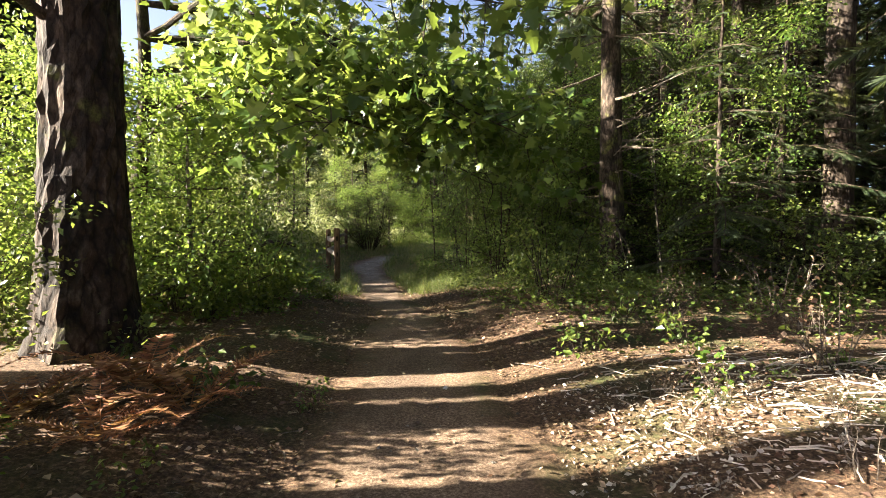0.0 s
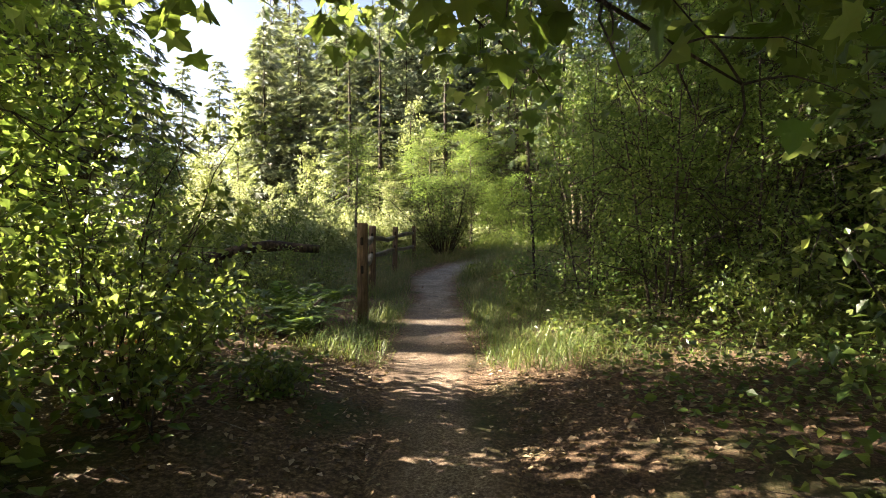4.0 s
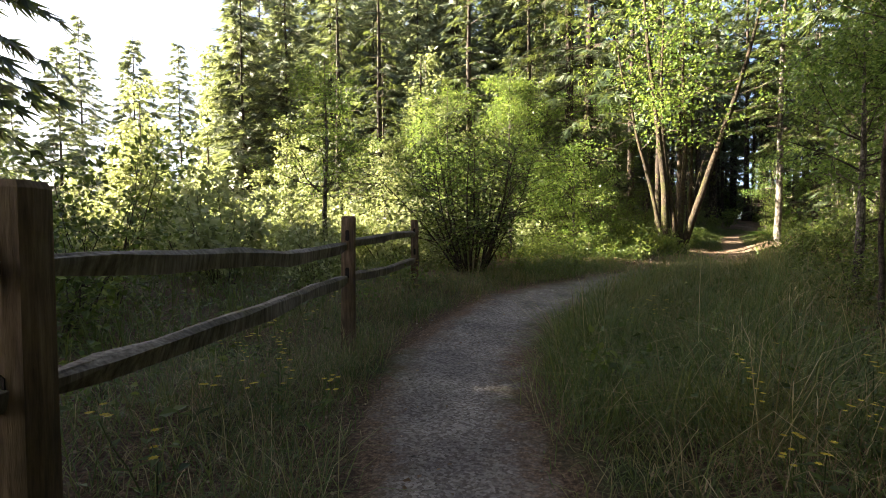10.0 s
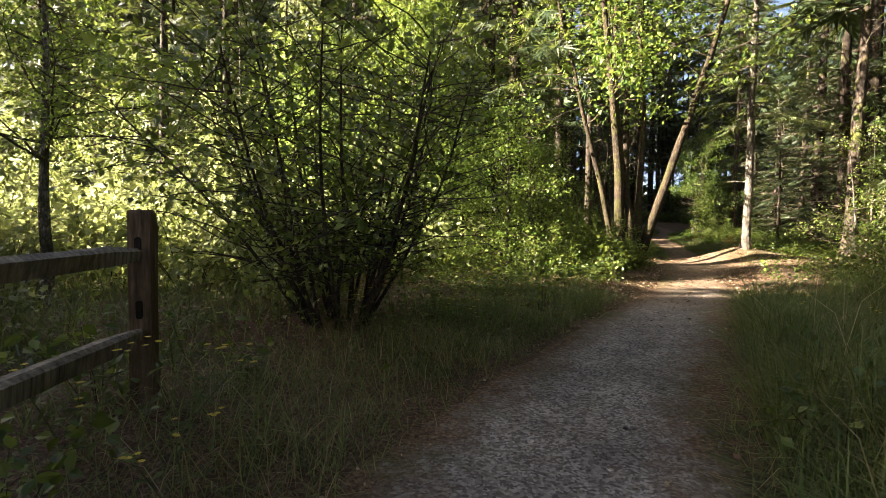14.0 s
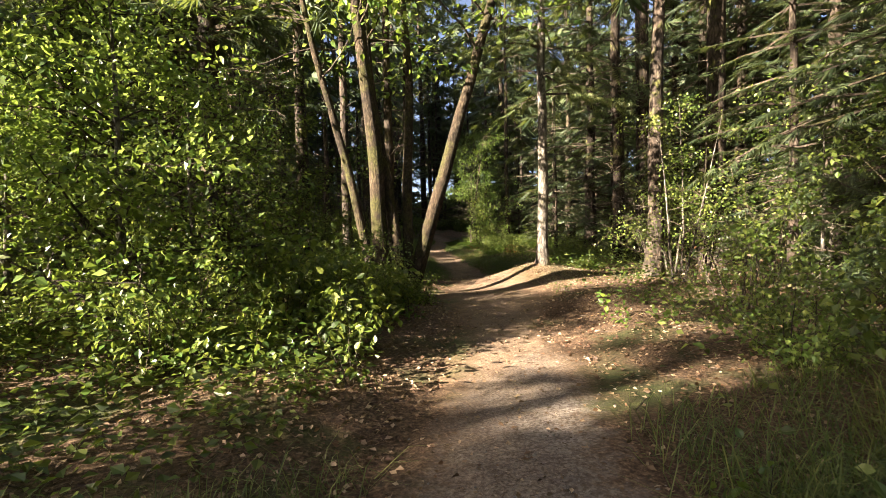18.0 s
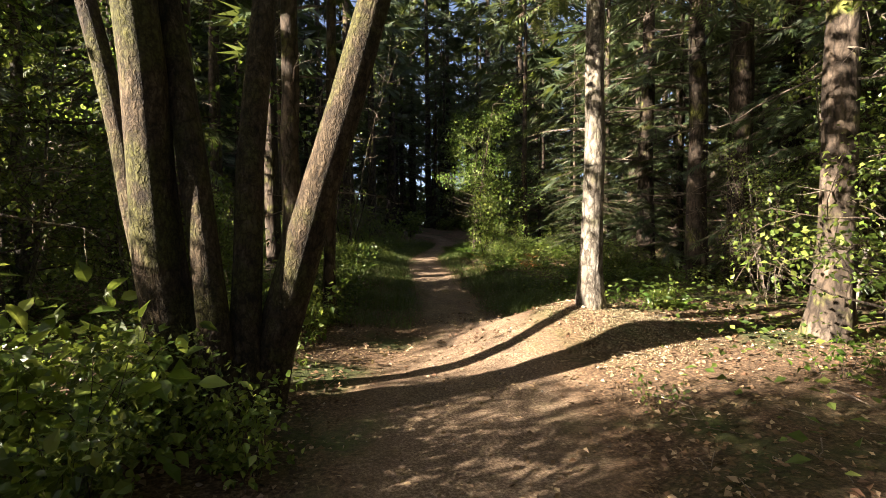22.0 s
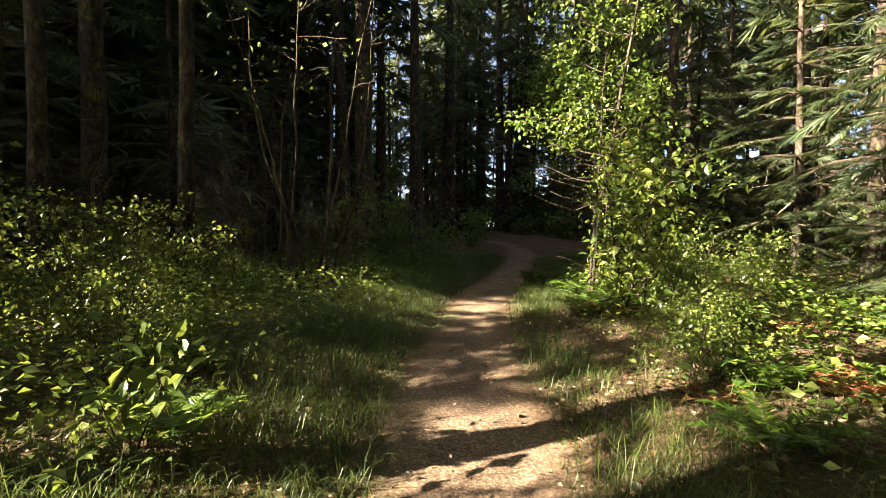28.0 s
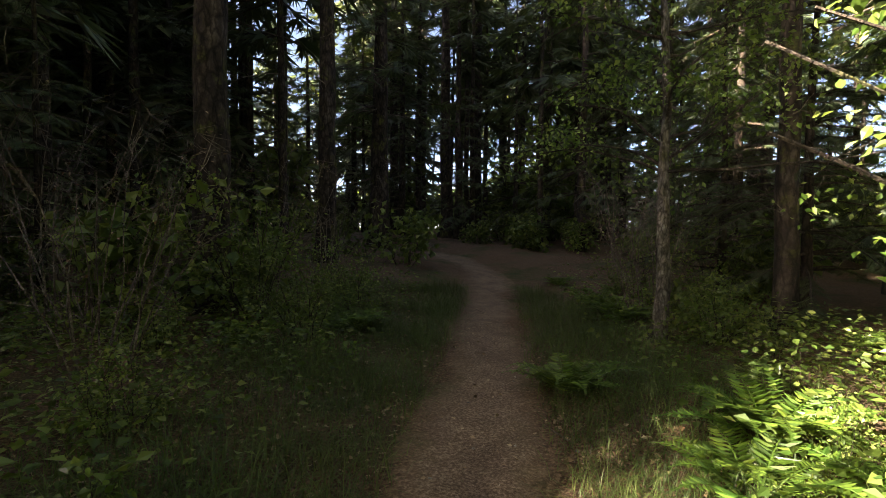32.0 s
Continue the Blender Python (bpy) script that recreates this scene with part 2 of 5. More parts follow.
# needles of the far firs: sunlight is put into the paler colour
M_FIR_FAR = leaf_material("sunlit_needles", (0.04, 0.06, 0.032), (0.12, 0.145, 0.082), (0.24, 0.27, 0.16), 0.3, 0.5)
M_NEEDLE = leaf_material("fir_needles", (0.012, 0.024, 0.011), (0.034, 0.055, 0.022), (0.080, 0.105, 0.042), 0.3, 0.55)
M_NEEDLE_PALE = leaf_material("pale_needles", (0.04, 0.065, 0.02), (0.10, 0.13, 0.04), (0.20, 0.22, 0.08), 0.3, 0.55)
M_FERN = leaf_material("fern_fronds", (0.03, 0.07, 0.012), (0.07, 0.14, 0.02), (0.15, 0.23, 0.035), 0.42)
M_GRASS = leaf_material("grass_blades", (0.040, 0.068, 0.018), (0.085, 0.120, 0.030), (0.17, 0.19, 0.055), 0.35, 0.5, 0.35)
M_LAWN = leaf_material("shade_grass", (0.028, 0.055, 0.014), (0.065, 0.105, 0.024), (0.13, 0.17, 0.045), 0.35, 0.5, 0.08)
M_CHIP = leaf_material("bleached_chips", (0.25, 0.20, 0.15), (0.45, 0.38, 0.30), (0.68, 0.61, 0.52), 0.1, 0.7)
M_DRY = leaf_material("dry_needles", (0.26, 0.20, 0.12), (0.46, 0.38, 0.25), (0.66, 0.57, 0.40), 0.1, 0.7)
M_STRAW = leaf_material("dry_straw", (0.16, 0.11, 0.05), (0.30, 0.22, 0.11), (0.48, 0.38, 0.21), 0.3, 0.6)
M_LITTER = leaf_material("fallen_leaves", (0.05, 0.026, 0.014), (0.16, 0.085, 0.045), (0.38, 0.27, 0.17), 0.15, 0.6)
M_BRACKEN = leaf_material("dead_bracken", (0.14, 0.05, 0.02), (0.30, 0.12, 0.045), (0.45, 0.24, 0.10), 0.3, 0.7)
M_POST = wood_material("weathered_post", (0.05, 0.030, 0.018), (0.15, 0.095, 0.06), (0.27, 0.185, 0.125))
M_RAIL = wood_material("weathered_rail", (0.07, 0.055, 0.045), (0.22, 0.185, 0.155), (0.42, 0.37, 0.32))
M_SLOT = wood_material("slot_shade", (0.006, 0.004, 0.003), (0.015, 0.010, 0.007), (0.03, 0.02, 0.014))
M_STONE = bark_material("pebbles", (0.10, 0.09, 0.08), (0.24, 0.22, 0.20), (0.42, 0.39, 0.36), 0, 12)
M_FLOWER = leaf_material("yellow_petals", (0.50, 0.36, 0.02), (0.65, 0.48, 0.03), (0.75, 0.6, 0.08), 0.3)

# ---------------------------------------------------------------- mesh tools


class Build:
    """Collects vertices and faces, and turns them into one mesh."""

    def __init__(self):
        self.v, self.f, self.n = [], [], 0

    def add(self, verts, faces):
        verts = np.asarray(verts, float).reshape(-1, 3)
        self.v.append(verts)
        self.f.append(np.asarray(faces, np.int64) + self.n)
        self.n += len(verts)
        return self

    def mesh(self, name, mat, smooth=False):
        me = bpy.data.meshes.new(name)
        v = np.concatenate(self.v) if self.v else np.zeros((0, 3))
        me.vertices.add(len(v))
        me.vertices.foreach_set("co", v.ravel().astype(np.float32))
        size = np.concatenate([np.full(len(f), f.shape[1]) for f in self.f])
        loops = np.concatenate([f.ravel() for f in self.f])
        me.loops.add(len(loops))
        me.loops.foreach_set("vertex_index", loops.astype(np.int32))
        me.polygons.add(len(size))
        me.polygons.foreach_set("loop_start", np.concatenate([[0], np.cumsum(size)[:-1]]).astype(np.int32))
        me.polygons.foreach_set("use_smooth", np.full(len(size), smooth))
        me.update(calc_edges=True)
        me.validate()
        me.materials.append(mat)
        return me


def part(name, built, mat, parent=None, label="", smooth=False):
    me = built.mesh(name, mat, smooth) if isinstance(built, Build) else built
    ob = new(name, me)
    ob.parent = parent
    if label:
        ob["label"] = label
    return ob


def unit(a):
    a = np.asarray(a, float)
    return a / (np.linalg.norm(a, axis=-1, keepdims=True) + 1e-9)


def tube(out, pts, radii, sides=8, rough=0.0, rng=None, cap=True):
    """A round limb swept along pts."""
    pts, radii = np.asarray(pts, float), np.asarray(radii, float)
    t = unit(np.gradient(pts, axis=0))
    ref = np.array([1.0, 0, 0]) if abs(t[0][0]) < 0.8 else np.array([0, 1.0, 0])
    a = unit(np.cross(t, ref))
    b = np.cross(t, a)
    ang = np.linspace(0, 2 * np.pi, sides, endpoint=False)
    r = radii[:, None] * np.ones(sides)
    if rough:
        r = r * (1 + rough * rng.normal(size=r.shape))
    ring = pts[:, None] + r[..., None] * (np.cos(ang)[None, :, None] * a[:, None] + np.sin(ang)[None, :, None] * b[:, None])
    k = len(pts)
    i, j = np.meshgrid(np.arange(k - 1), np.arange(sides), indexing="ij")
    q = np.stack([i * sides + j, i * sides + (j + 1) % sides, (i + 1) * sides + (j + 1) % sides, (i + 1) * sides + j], -1).reshape(-1, 4)
    out.add(ring.reshape(-1, 3), q)
    if cap:
        for row, s in ((0, -1), (k - 1, 1)):
            order = np.arange(sides) if s > 0 else np.arange(sides)[::-1]
            out.v.append(ring[row][order])
            out.f.append(np.stack([np.zeros(sides - 2, int), np.arange(1, sides - 1), np.arange(2, sides)], -1) + out.n)
            out.n += sides
    return out


LEAF = (np.array([(0, 0, 0), (0.42, 0.42, 0.10), (0, 1.0, -0.05), (-0.42, 0.42, 0.10)]), np.array([(0, 1, 2), (0, 2, 3)]))
LEAF6 = (np.array([(0, 0, 0), (0.30, 0.22, 0.06), (0.36, 0.5, 0.09), (0, 1.0, -0.08), (-0.36, 0.5, 0.09), (-0.30, 0.22, 0.06), (0, 0.5, 0)]),
         np.array([(0, 1, 6), (1, 2, 6), (2, 3, 6), (3, 4, 6), (4, 5, 6), (5, 0, 6)]))
_m = [(0, 0), (0.20, 0.10), (0.48, 0.02), (0.36, 0.28), (0.58, 0.52), (0.26, 0.52), (0.22, 0.74), (0, 1.0), (-0.22, 0.74), (-0.26, 0.52), (-0.58, 0.52), (-0.36, 0.28), (-0.48, 0.02), (-0.20, 0.10)]
MAPLE_LEAF = (np.array([(x, y, 0.10 * abs(x) - 0.12 * y * y) for x, y in _m] + [(0, 0.36, 0.0)]), np.array([(k, (k + 1) % 14, 14) for k in range(14)]))
_s = []
for _a, _l in ((-62, 0.55), (-38, 0.78), (-16, 0.95), (0, 1.0), (16, 0.95), (38, 0.78), (62, 0.55)):
    _c, _d = math.sin(radians(_a)), math.cos(radians(_a))
    _o = 0.35 * (1 - abs(_a) / 62)
    _s += [(0.05 * _d, _o - 0.05 * _c, 0), (_c * _l, _o * 0.6 + _d * _l * 0.8, -0.12 * _l), (-0.05 * _d, _o + 0.05 * _c, 0)]
SPRAY = (np.array(_s), np.array([(3 * k, 3 * k + 1, 3 * k + 2) for k in range(7)]))
_w = []
for _k in range(9):
    _y, _l = 0.03 + 0.105 * _k, 0.27 * (1 - 0.05 * _k)
    for _g in (-1, 1):
        _w += [(0, _y, 0), (0, _y + 0.07, 0), (_g * _l, _y + 0.5 * _l, -0.25 * _l)]
_w += [(-0.035, 0.85, 0), (0.035, 0.85, 0), (0, 1.12, -0.05)]
FEATHER = (np.array(_w), np.arange(57).reshape(-1, 3))
_f = []
for _a, _l in ((-55, 0.6), (-26, 0.9), (0, 1.0), (26, 0.9), (55, 0.6)):
    _c, _d = math.sin(radians(_a)), math.cos(radians(_a))
    _f += [(0.13 * _d, 0.0, 0), (_c * _l, _d * _l, -0.15 * _l), (-0.13 * _d, 0.1, 0)]
FAN = (np.array(_f), np.array([(3 * k, 3 * k + 1, 3 * k + 2) for k in range(5)]))
_f = []
for _a, _l in ((-70, 0.42), (-50, 0.6), (-32, 0.78), (-15, 0.92), (0, 1.0), (15, 0.92), (32, 0.78), (50, 0.6), (70, 0.42)):
    _c, _d = math.sin(radians(_a)), math.cos(radians(_a))
    _o = 0.42 * (1 - abs(_a) / 70)
    _f += [(0.045 * _d, _o - 0.045 * _c, 0), (_c * _l * 0.7, _o + _d * (_l - _o) * 0.9, -0.18 * _l), (-0.045 * _d, _o + 0.045 * _c, 0)]
TWIG_FAN = (np.array(_f), np.arange(27).reshape(-1, 3))
BLADE = (np.array([(-0.5, 0, 0), (0.5, 0, 0), (0.4, 0.55, 0.10), (-0.4, 0.55, 0.10), (0, 0.86, 0.50)]), np.array([(0, 1, 2), (0, 2, 3), (3, 2, 4)]))


def leaves(out, at, way, up, length, width, shape):
    """Lays one leaf of that shape at each place; way is where its tip points, up its upper side."""
    at, way = np.asarray(at, float), unit(way)
    side = unit(np.cross(way, up))
    nrm = np.cross(side, way)
    tv, tf = shape
    length, width = np.broadcast_to(length, len(at)), np.broadcast_to(width, len(at))
    v = at[:, None] + side[:, None] * (tv[None, :, 0] * width[:, None])[..., None] + way[:, None] * (tv[None, :, 1] * length[:, None])[..., None] + nrm[:, None] * (tv[None, :, 2] * length[:, None])[..., None]
    f = tf[None] + (np.arange(len(at)) * len(tv))[:, None, None]
    out.add(v.reshape(-1, 3), f.reshape(-1, tf.shape[1]))
    return out


def rand_dirs(rng, n, zlo=-1.0, zhi=1.0):
    z, a = rng.uniform(zlo, zhi, n), rng.uniform(0, 2 * np.pi, n)
    r = np.sqrt(np.maximum(0, 1 - z * z))
    return np.stack([r * np.cos(a), r * np.sin(a), z], -1)


def bend(start, way, length, steps, rng, wander=0.15, lift=0.0):
    """A limb's line from start, that wanders, and rises or droops by lift."""
    p, d = np.array(start, float), unit(np.array(way, float))
    pts = [p]
    for _ in range(steps):
        d = unit(d + rng.normal(size=3) * wander + np.array([0, 0, lift]))
        p = p + d * length / steps
        pts.append(p)
    return np.array(pts)


def put(ob, x, y, turn=0.0, size=1.0, sink=0.03, lean=(0, 0)):
    z = float(height(np.array([x]), np.array([y]))[0]) - sink
    return Matrix.LocRotScale((x, y, z), Euler((radians(lean[0]), radians(lean[1]), radians(turn))), (size, size, size))


# ---------------------------------------------------------------- the lie of the land
WAY = np.array([(2.2, -60), (1.5, -8), (1.25, 0), (1.2, 2.2), (1.13, 4.2), (0.9, 6.0), (0.6, 7.8), (0.24, 9.7), (-0.2, 11.2), (-0.62, 12.6), (-0.95, 14.3), (-1.35, 15.8), (-1.75, 17.5), (-2.28, 19.2), (-2.45, 20.6), (-2.3, 22.1), (-1.8, 23.5), (-0.95, 25.4), (0.1, 27.2), (1.1, 29.0), (2.0, 30.6), (2.9, 32.4), (3.5, 33.8), (4.1, 35.1), (4.7, 36.9), (5.1, 38.4), (5.7, 41.0), (6.45, 44.2), (7.6, 47.0), (9.0, 50.0), (10.3, 52.8), (11.2, 55.5), (11.2, 58), (10.2, 61), (7, 68), (4, 90)])
_k = np.concatenate([[0], np.cumsum(np.linalg.norm(np.diff(WAY, axis=0), axis=1))])
_fine = np.arange(0, _k[-1], 0.25)
LINE = np.stack([np.interp(_fine, _k, WAY[:, 0]), np.interp(_fine, _k, WAY[:, 1])], -1)
for _ in range(8):
    LINE[1:-1] = (LINE[:-2] + 2 * LINE[1:-1] + LINE[2:]) / 4


def step(a, b, x):
    t = np.clip((x - a) / (b - a), 0, 1)
    return t * t * (3 - 2 * t)


LINE_TILT = np.cos(np.arctan(np.gradient(LINE[:, 0]) / np.gradient(LINE[:, 1])))


def off_path(x, y):
    """Distance from the path's middle line."""
    x, y = np.ravel(x), np.ravel(y)
    return np.abs(x - np.interp(y, LINE[:, 1], LINE[:, 0])) * np.interp(y, LINE[:, 1], LINE_TILT)


def half_width(y):
    return np.interp(y, [-5, 2, 6, 10, 16, 19, 21, 24, 28, 32, 34.8, 38, 60], [1.0, 0.95, 0.8, 0.5, 0.5, 0.62, 0.82, 0.85, 0.75, 0.75, 1.15, 0.6, 0.55])


def height(x, y, bare=False):
    x, y = np.ravel(np.asarray(x, float)), np.ravel(np.asarray(y, float))
    d = off_path(x, y)
    h = np.interp(y, [-10, 2, 5, 10, 14, 17, 20.5, 23.5, 27, 31, 35, 38.3, 40.5, 42.5, 44.5, 52, 57, 65, 90], [0.02, -0.03, -0.08, -0.07, -0.12, -0.18, -0.18, -0.05, -0.02, 0.02, 0.05, 0.05, 0.2, 0.34, 0.38, 0.5, 0.9, 1.4, 1.6])
    bank = np.interp(y, [-5, 8, 13, 28, 36, 50], [0.24, 0.2, 0.1, 0.08, 0.14, 0.12])
    h = h + bank * step(half_width(y) * 0.7, half_width(y) + 1.3, d)
    h = h + 0.38 * np.exp(-(((x - 5.5) / 1.0) ** 2 + ((y - 35.8) / 0.9) ** 2)) + 0.14 * np.exp(-(((x - 4.2) / 0.7) ** 2 + ((y - 32.5) / 0.6) ** 2))
    far = step(2, 9, d)
    h = h + far * (0.22 * np.sin(x * 0.31 + 1) * np.sin(y * 0.23 + 0.4)) + 0.025 * np.sin(x * 2.3 + y * 1.1) * np.sin(y * 1.9 - x * 0.7) * step(0.2, 1.2, d)
    if not bare:
        h = h - 0.026 * (1 - step(half_width(y) - 0.35, half_width(y) + 0.25, d))
    return h


def spread(a, b, fine, grow):
    """Grid lines: even between a and b, then ever wider out to the horizon."""
    c = list(np.arange(a, b + 1e-6, fine))
    s = fine
    while c[-1] < 1800:
        s *= grow
        c.append(c[-1] + s)
    s = fine
    while c[0] > -1800:
        s *= grow
        c.insert(0, c[0] - s)
    return np.array(c)


gx, gy = spread(-9, 13, 0.22, 1.25), spread(-4, 58, 0.22, 1.25)
GX, GY = np.meshgrid(gx, gy, indexing="ij")
gz = height(GX, GY)
i, j = np.meshgrid(np.arange(len(gx) - 1), np.arange(len(gy) - 1), indexing="ij")
w = len(gy)
ground = part("ground", Build().add(np.stack([GX.ravel(), GY.ravel(), gz], -1), np.stack([i * w + j, (i + 1) * w + j, (i + 1) * w + j + 1, i * w + j + 1], -1).reshape(-1, 4)), M_GROUND, smooth=True)
tagged(ground, "brown forest floor of needles, litter and moss", "ground", kind="structure")


def build_path():
    out = Build()
    keep = (LINE[:, 1] > -40) & (LINE[:, 1] < 75)
    line = LINE[keep]
    t = unit(np.gradient(line, axis=0))
    side = np.stack([t[:, 1], -t[:, 0]], -1)
    rng = np.random.default_rng(5)
    hw = half_width(line[:, 1])
    ragged = [np.convolve(rng.normal(size=len(line) + 6), np.ones(7) / 7, "valid") * 0.28 for _ in range(2)]
    u = np.linspace(-1, 1, 15)
    edge = np.where(u[None] < 0, (hw + ragged[0])[:, None], (hw + ragged[1])[:, None])
    p = line[:, None] + side[:, None] * (u[None] * edge)[..., None]
    z = height(p[..., 0], p[..., 1], True).reshape(len(line), 15) + 0.006 - 0.036 * np.clip((np.abs(u) - 0.6) / 0.4, 0, 1)[None] ** 2 - 0.015 * (1 - u[None] ** 2)
    z += 0.006 * rng.normal(size=z.shape)
    i, j = np.meshgrid(np.arange(len(line) - 1), np.arange(14), indexing="ij")
    out.add(np.concatenate([p, z[..., None]], -1).reshape(-1, 3), np.stack([i * 15 + j, i * 15 + j + 1, (i + 1) * 15 + j + 1, (i + 1) * 15 + j], -1).reshape(-1, 4))
    ob = part("path", out, M_PATH, smooth=True)
    ob.data.attributes.new("edge", "FLOAT", "POINT").data.foreach_set("value", np.tile(np.abs(u), len(line)).astype(np.float32))
    return tagged(ob, "trodden footpath of brown earth and grey gravel", "path", kind="structure")


build_path()

# ---------------------------------------------------------------- growing things


def thing(name, label, category, group=""):
    ob = new(name)
    ob.empty_display_size = 0.2
    return tagged(ob, label, category, group)


def trunk_line(h, rng, wander=0.02, lean=(0, 0), steps=14):
    z = np.linspace(0, 1, steps) ** 1.3 * h
    x = np.cumsum(rng.normal(size=steps)) * wander * h / steps ** 0.5 * 0.4
    y = np.cumsum(rng.normal(size=steps)) * wander * h / steps ** 0.5 * 0.4
    return np.stack([x - x[0] + lean[0] * z, y - y[0] + lean[1] * z, z], -1)


def trunk_radii(pts, r, flare=1.5, top=0.12):
    u = pts[:, 2] / pts[-1, 2]
    return r * ((1 - u) * (1 - top) + top) * (1 + (flare - 1) * np.exp(-pts[:, 2] / (2.2 * r)))


def conifer(name, label, h, r, base, reach, seed, whorls=26, per=5, spray=0.55, dead=10, bark=None, needles=None, sprays=7, droop=-0.10, lean=(0, 0), low_reach=1.2, category="tree", fine=False, shape=SPRAY, single=False):
    rng = np.random.default_rng(seed)
    ob = thing(name, label, category)
    line = trunk_line(h, rng, 0.012, lean, 18)
    rad = trunk_radii(line, r)
    part("trunk", tube(Build(), line, rad, 14 if single else 9, 0.04, rng), bark or M_FIR_BARK, ob, smooth=True)

    def on(z):
        return np.array([np.interp(z, line[:, 2], line[:, 0]), np.interp(z, line[:, 2], line[:, 1]), z])
    if dead:
        twigs = Build()
        for z in rng.uniform(1.0, max(base + 1.5, 2.5), dead):
            a, ln = rng.uniform(0, 2 * np.pi), rng.uniform(0.35, low_reach)
            p = bend(on(z), (np.cos(a), np.sin(a), rng.uniform(-0.25, 0.2)), ln, 4, rng, 0.12, -0.04)
            if single:
                twigs = Build()
            tube(twigs, p, np.linspace(0.016, 0.003, 5) * (0.6 + ln / 2), 4 if single else 3, cap=False)
            for _ in range(int(ln * 3)):
                k = rng.integers(1, 5)
                q = bend(p[k], unit(rng.normal(size=3) + 0.7 * (p[-1] - p[0])), rng.uniform(0.15, 0.5) * ln, 3, rng, 0.2, -0.08)
                tube(twigs, q, np.linspace(0.006, 0.002, 4), 3, cap=False)
            if single:
                part("dead_limb", twigs, M_DEAD, ob, "bare dead grey limb")
        if not single:
            tagged(part("dead_brushwood", twigs, M_DEAD, ob, "bare dead grey limbs"), kind="stuff")
    wood, green = Build(), Build()
    at, way, up, size = [], [], [], []
    for k in range(whorls):
        u = (k + rng.uniform(-0.3, 0.3)) / whorls
        z = base + (h - base) * np.clip(u, 0, 0.99)
        ln0 = reach * (1 - np.clip(u, 0, 1)) ** 0.75 * (0.75 + 0.25 * np.sin(min(1, u * 6 + 0.3) * 1.57)) + 0.15
        for a in rng.uniform(0, 2 * np.pi, per):
            ln = ln0 * rng.uniform(0.6, 1.15)
            p = bend(on(z), (np.cos(a), np.sin(a), rng.uniform(-0.05, 0.3)), ln, 5, rng, 0.06, droop)
            tube(wood, p if fine else p[[0, 3, 5]], np.linspace(0.012 + 0.008 * ln, 0.004, 6 if fine else 3), 3, cap=False)
            m = max(3, int(sprays * ln / reach * (2.2 if fine else 1.4)) + 2)
            s = np.sort(rng.uniform(0.22, 1.0, m))
            pos = np.stack([np.interp(s * 5, np.arange(6), p[:, c]) for c in range(3)], -1)
            d = unit(p[-1] - p[1])
            side = unit(np.cross(d, (0, 0, 1)))
            sgn = np.where(np.arange(m) % 2 == 0, 1.0, -1.0) * rng.uniform(0.5, 1.1, m)
            sgn[-1] = 0
            at.append(pos)
            way.append(d[None] * rng.uniform(0.5, 1.0, m)[:, None] + side[None] * sgn[:, None] + np.array([0, 0, -0.30]) * rng.uniform(0.2, 1.5, m)[:, None])
            up.append(np.array([0, 0, 1.0]) + (0.45 if fine else 0.75) * rng.normal(size=(m, 3)))
            size.append(spray * rng.uniform(0.6, 1.2, m) * (0.65 + 0.35 * ln / reach))
    at, way, up, size = (np.concatenate(q) for q in (at, way, up, size))
    leaves(green, at, way, up, size, size * 0.75, shape)
    tagged(part("brushwood", wood, M_TWIG, ob), kind="stuff")
    part("crown", green, needles or M_NEEDLE, ob)
    return ob


def clump_leaves(out, rng, centres, radius, count, size, shape, flat=0.6):
    c = np.repeat(np.asarray(centres, float), count, 0)
    n = len(c)
    off = rand_dirs(rng, n) * (rng.uniform(0, 1, n) ** 0.5)[:, None] * radius
    off[:, 2] *= flat
    way = unit(off + 0.5 * rng.normal(size=(n, 3)) * radius + np.array([0, 0, -0.25 * radius]))
    up = np.array([0, 0, 1.0]) + 0.55 * rng.normal(size=(n, 3))
    s = size * rng.uniform(0.6, 1.25, n)
    leaves(out, c + off, way, up, s, s * (1.0 if shape is MAPLE_LEAF else 0.85), shape)


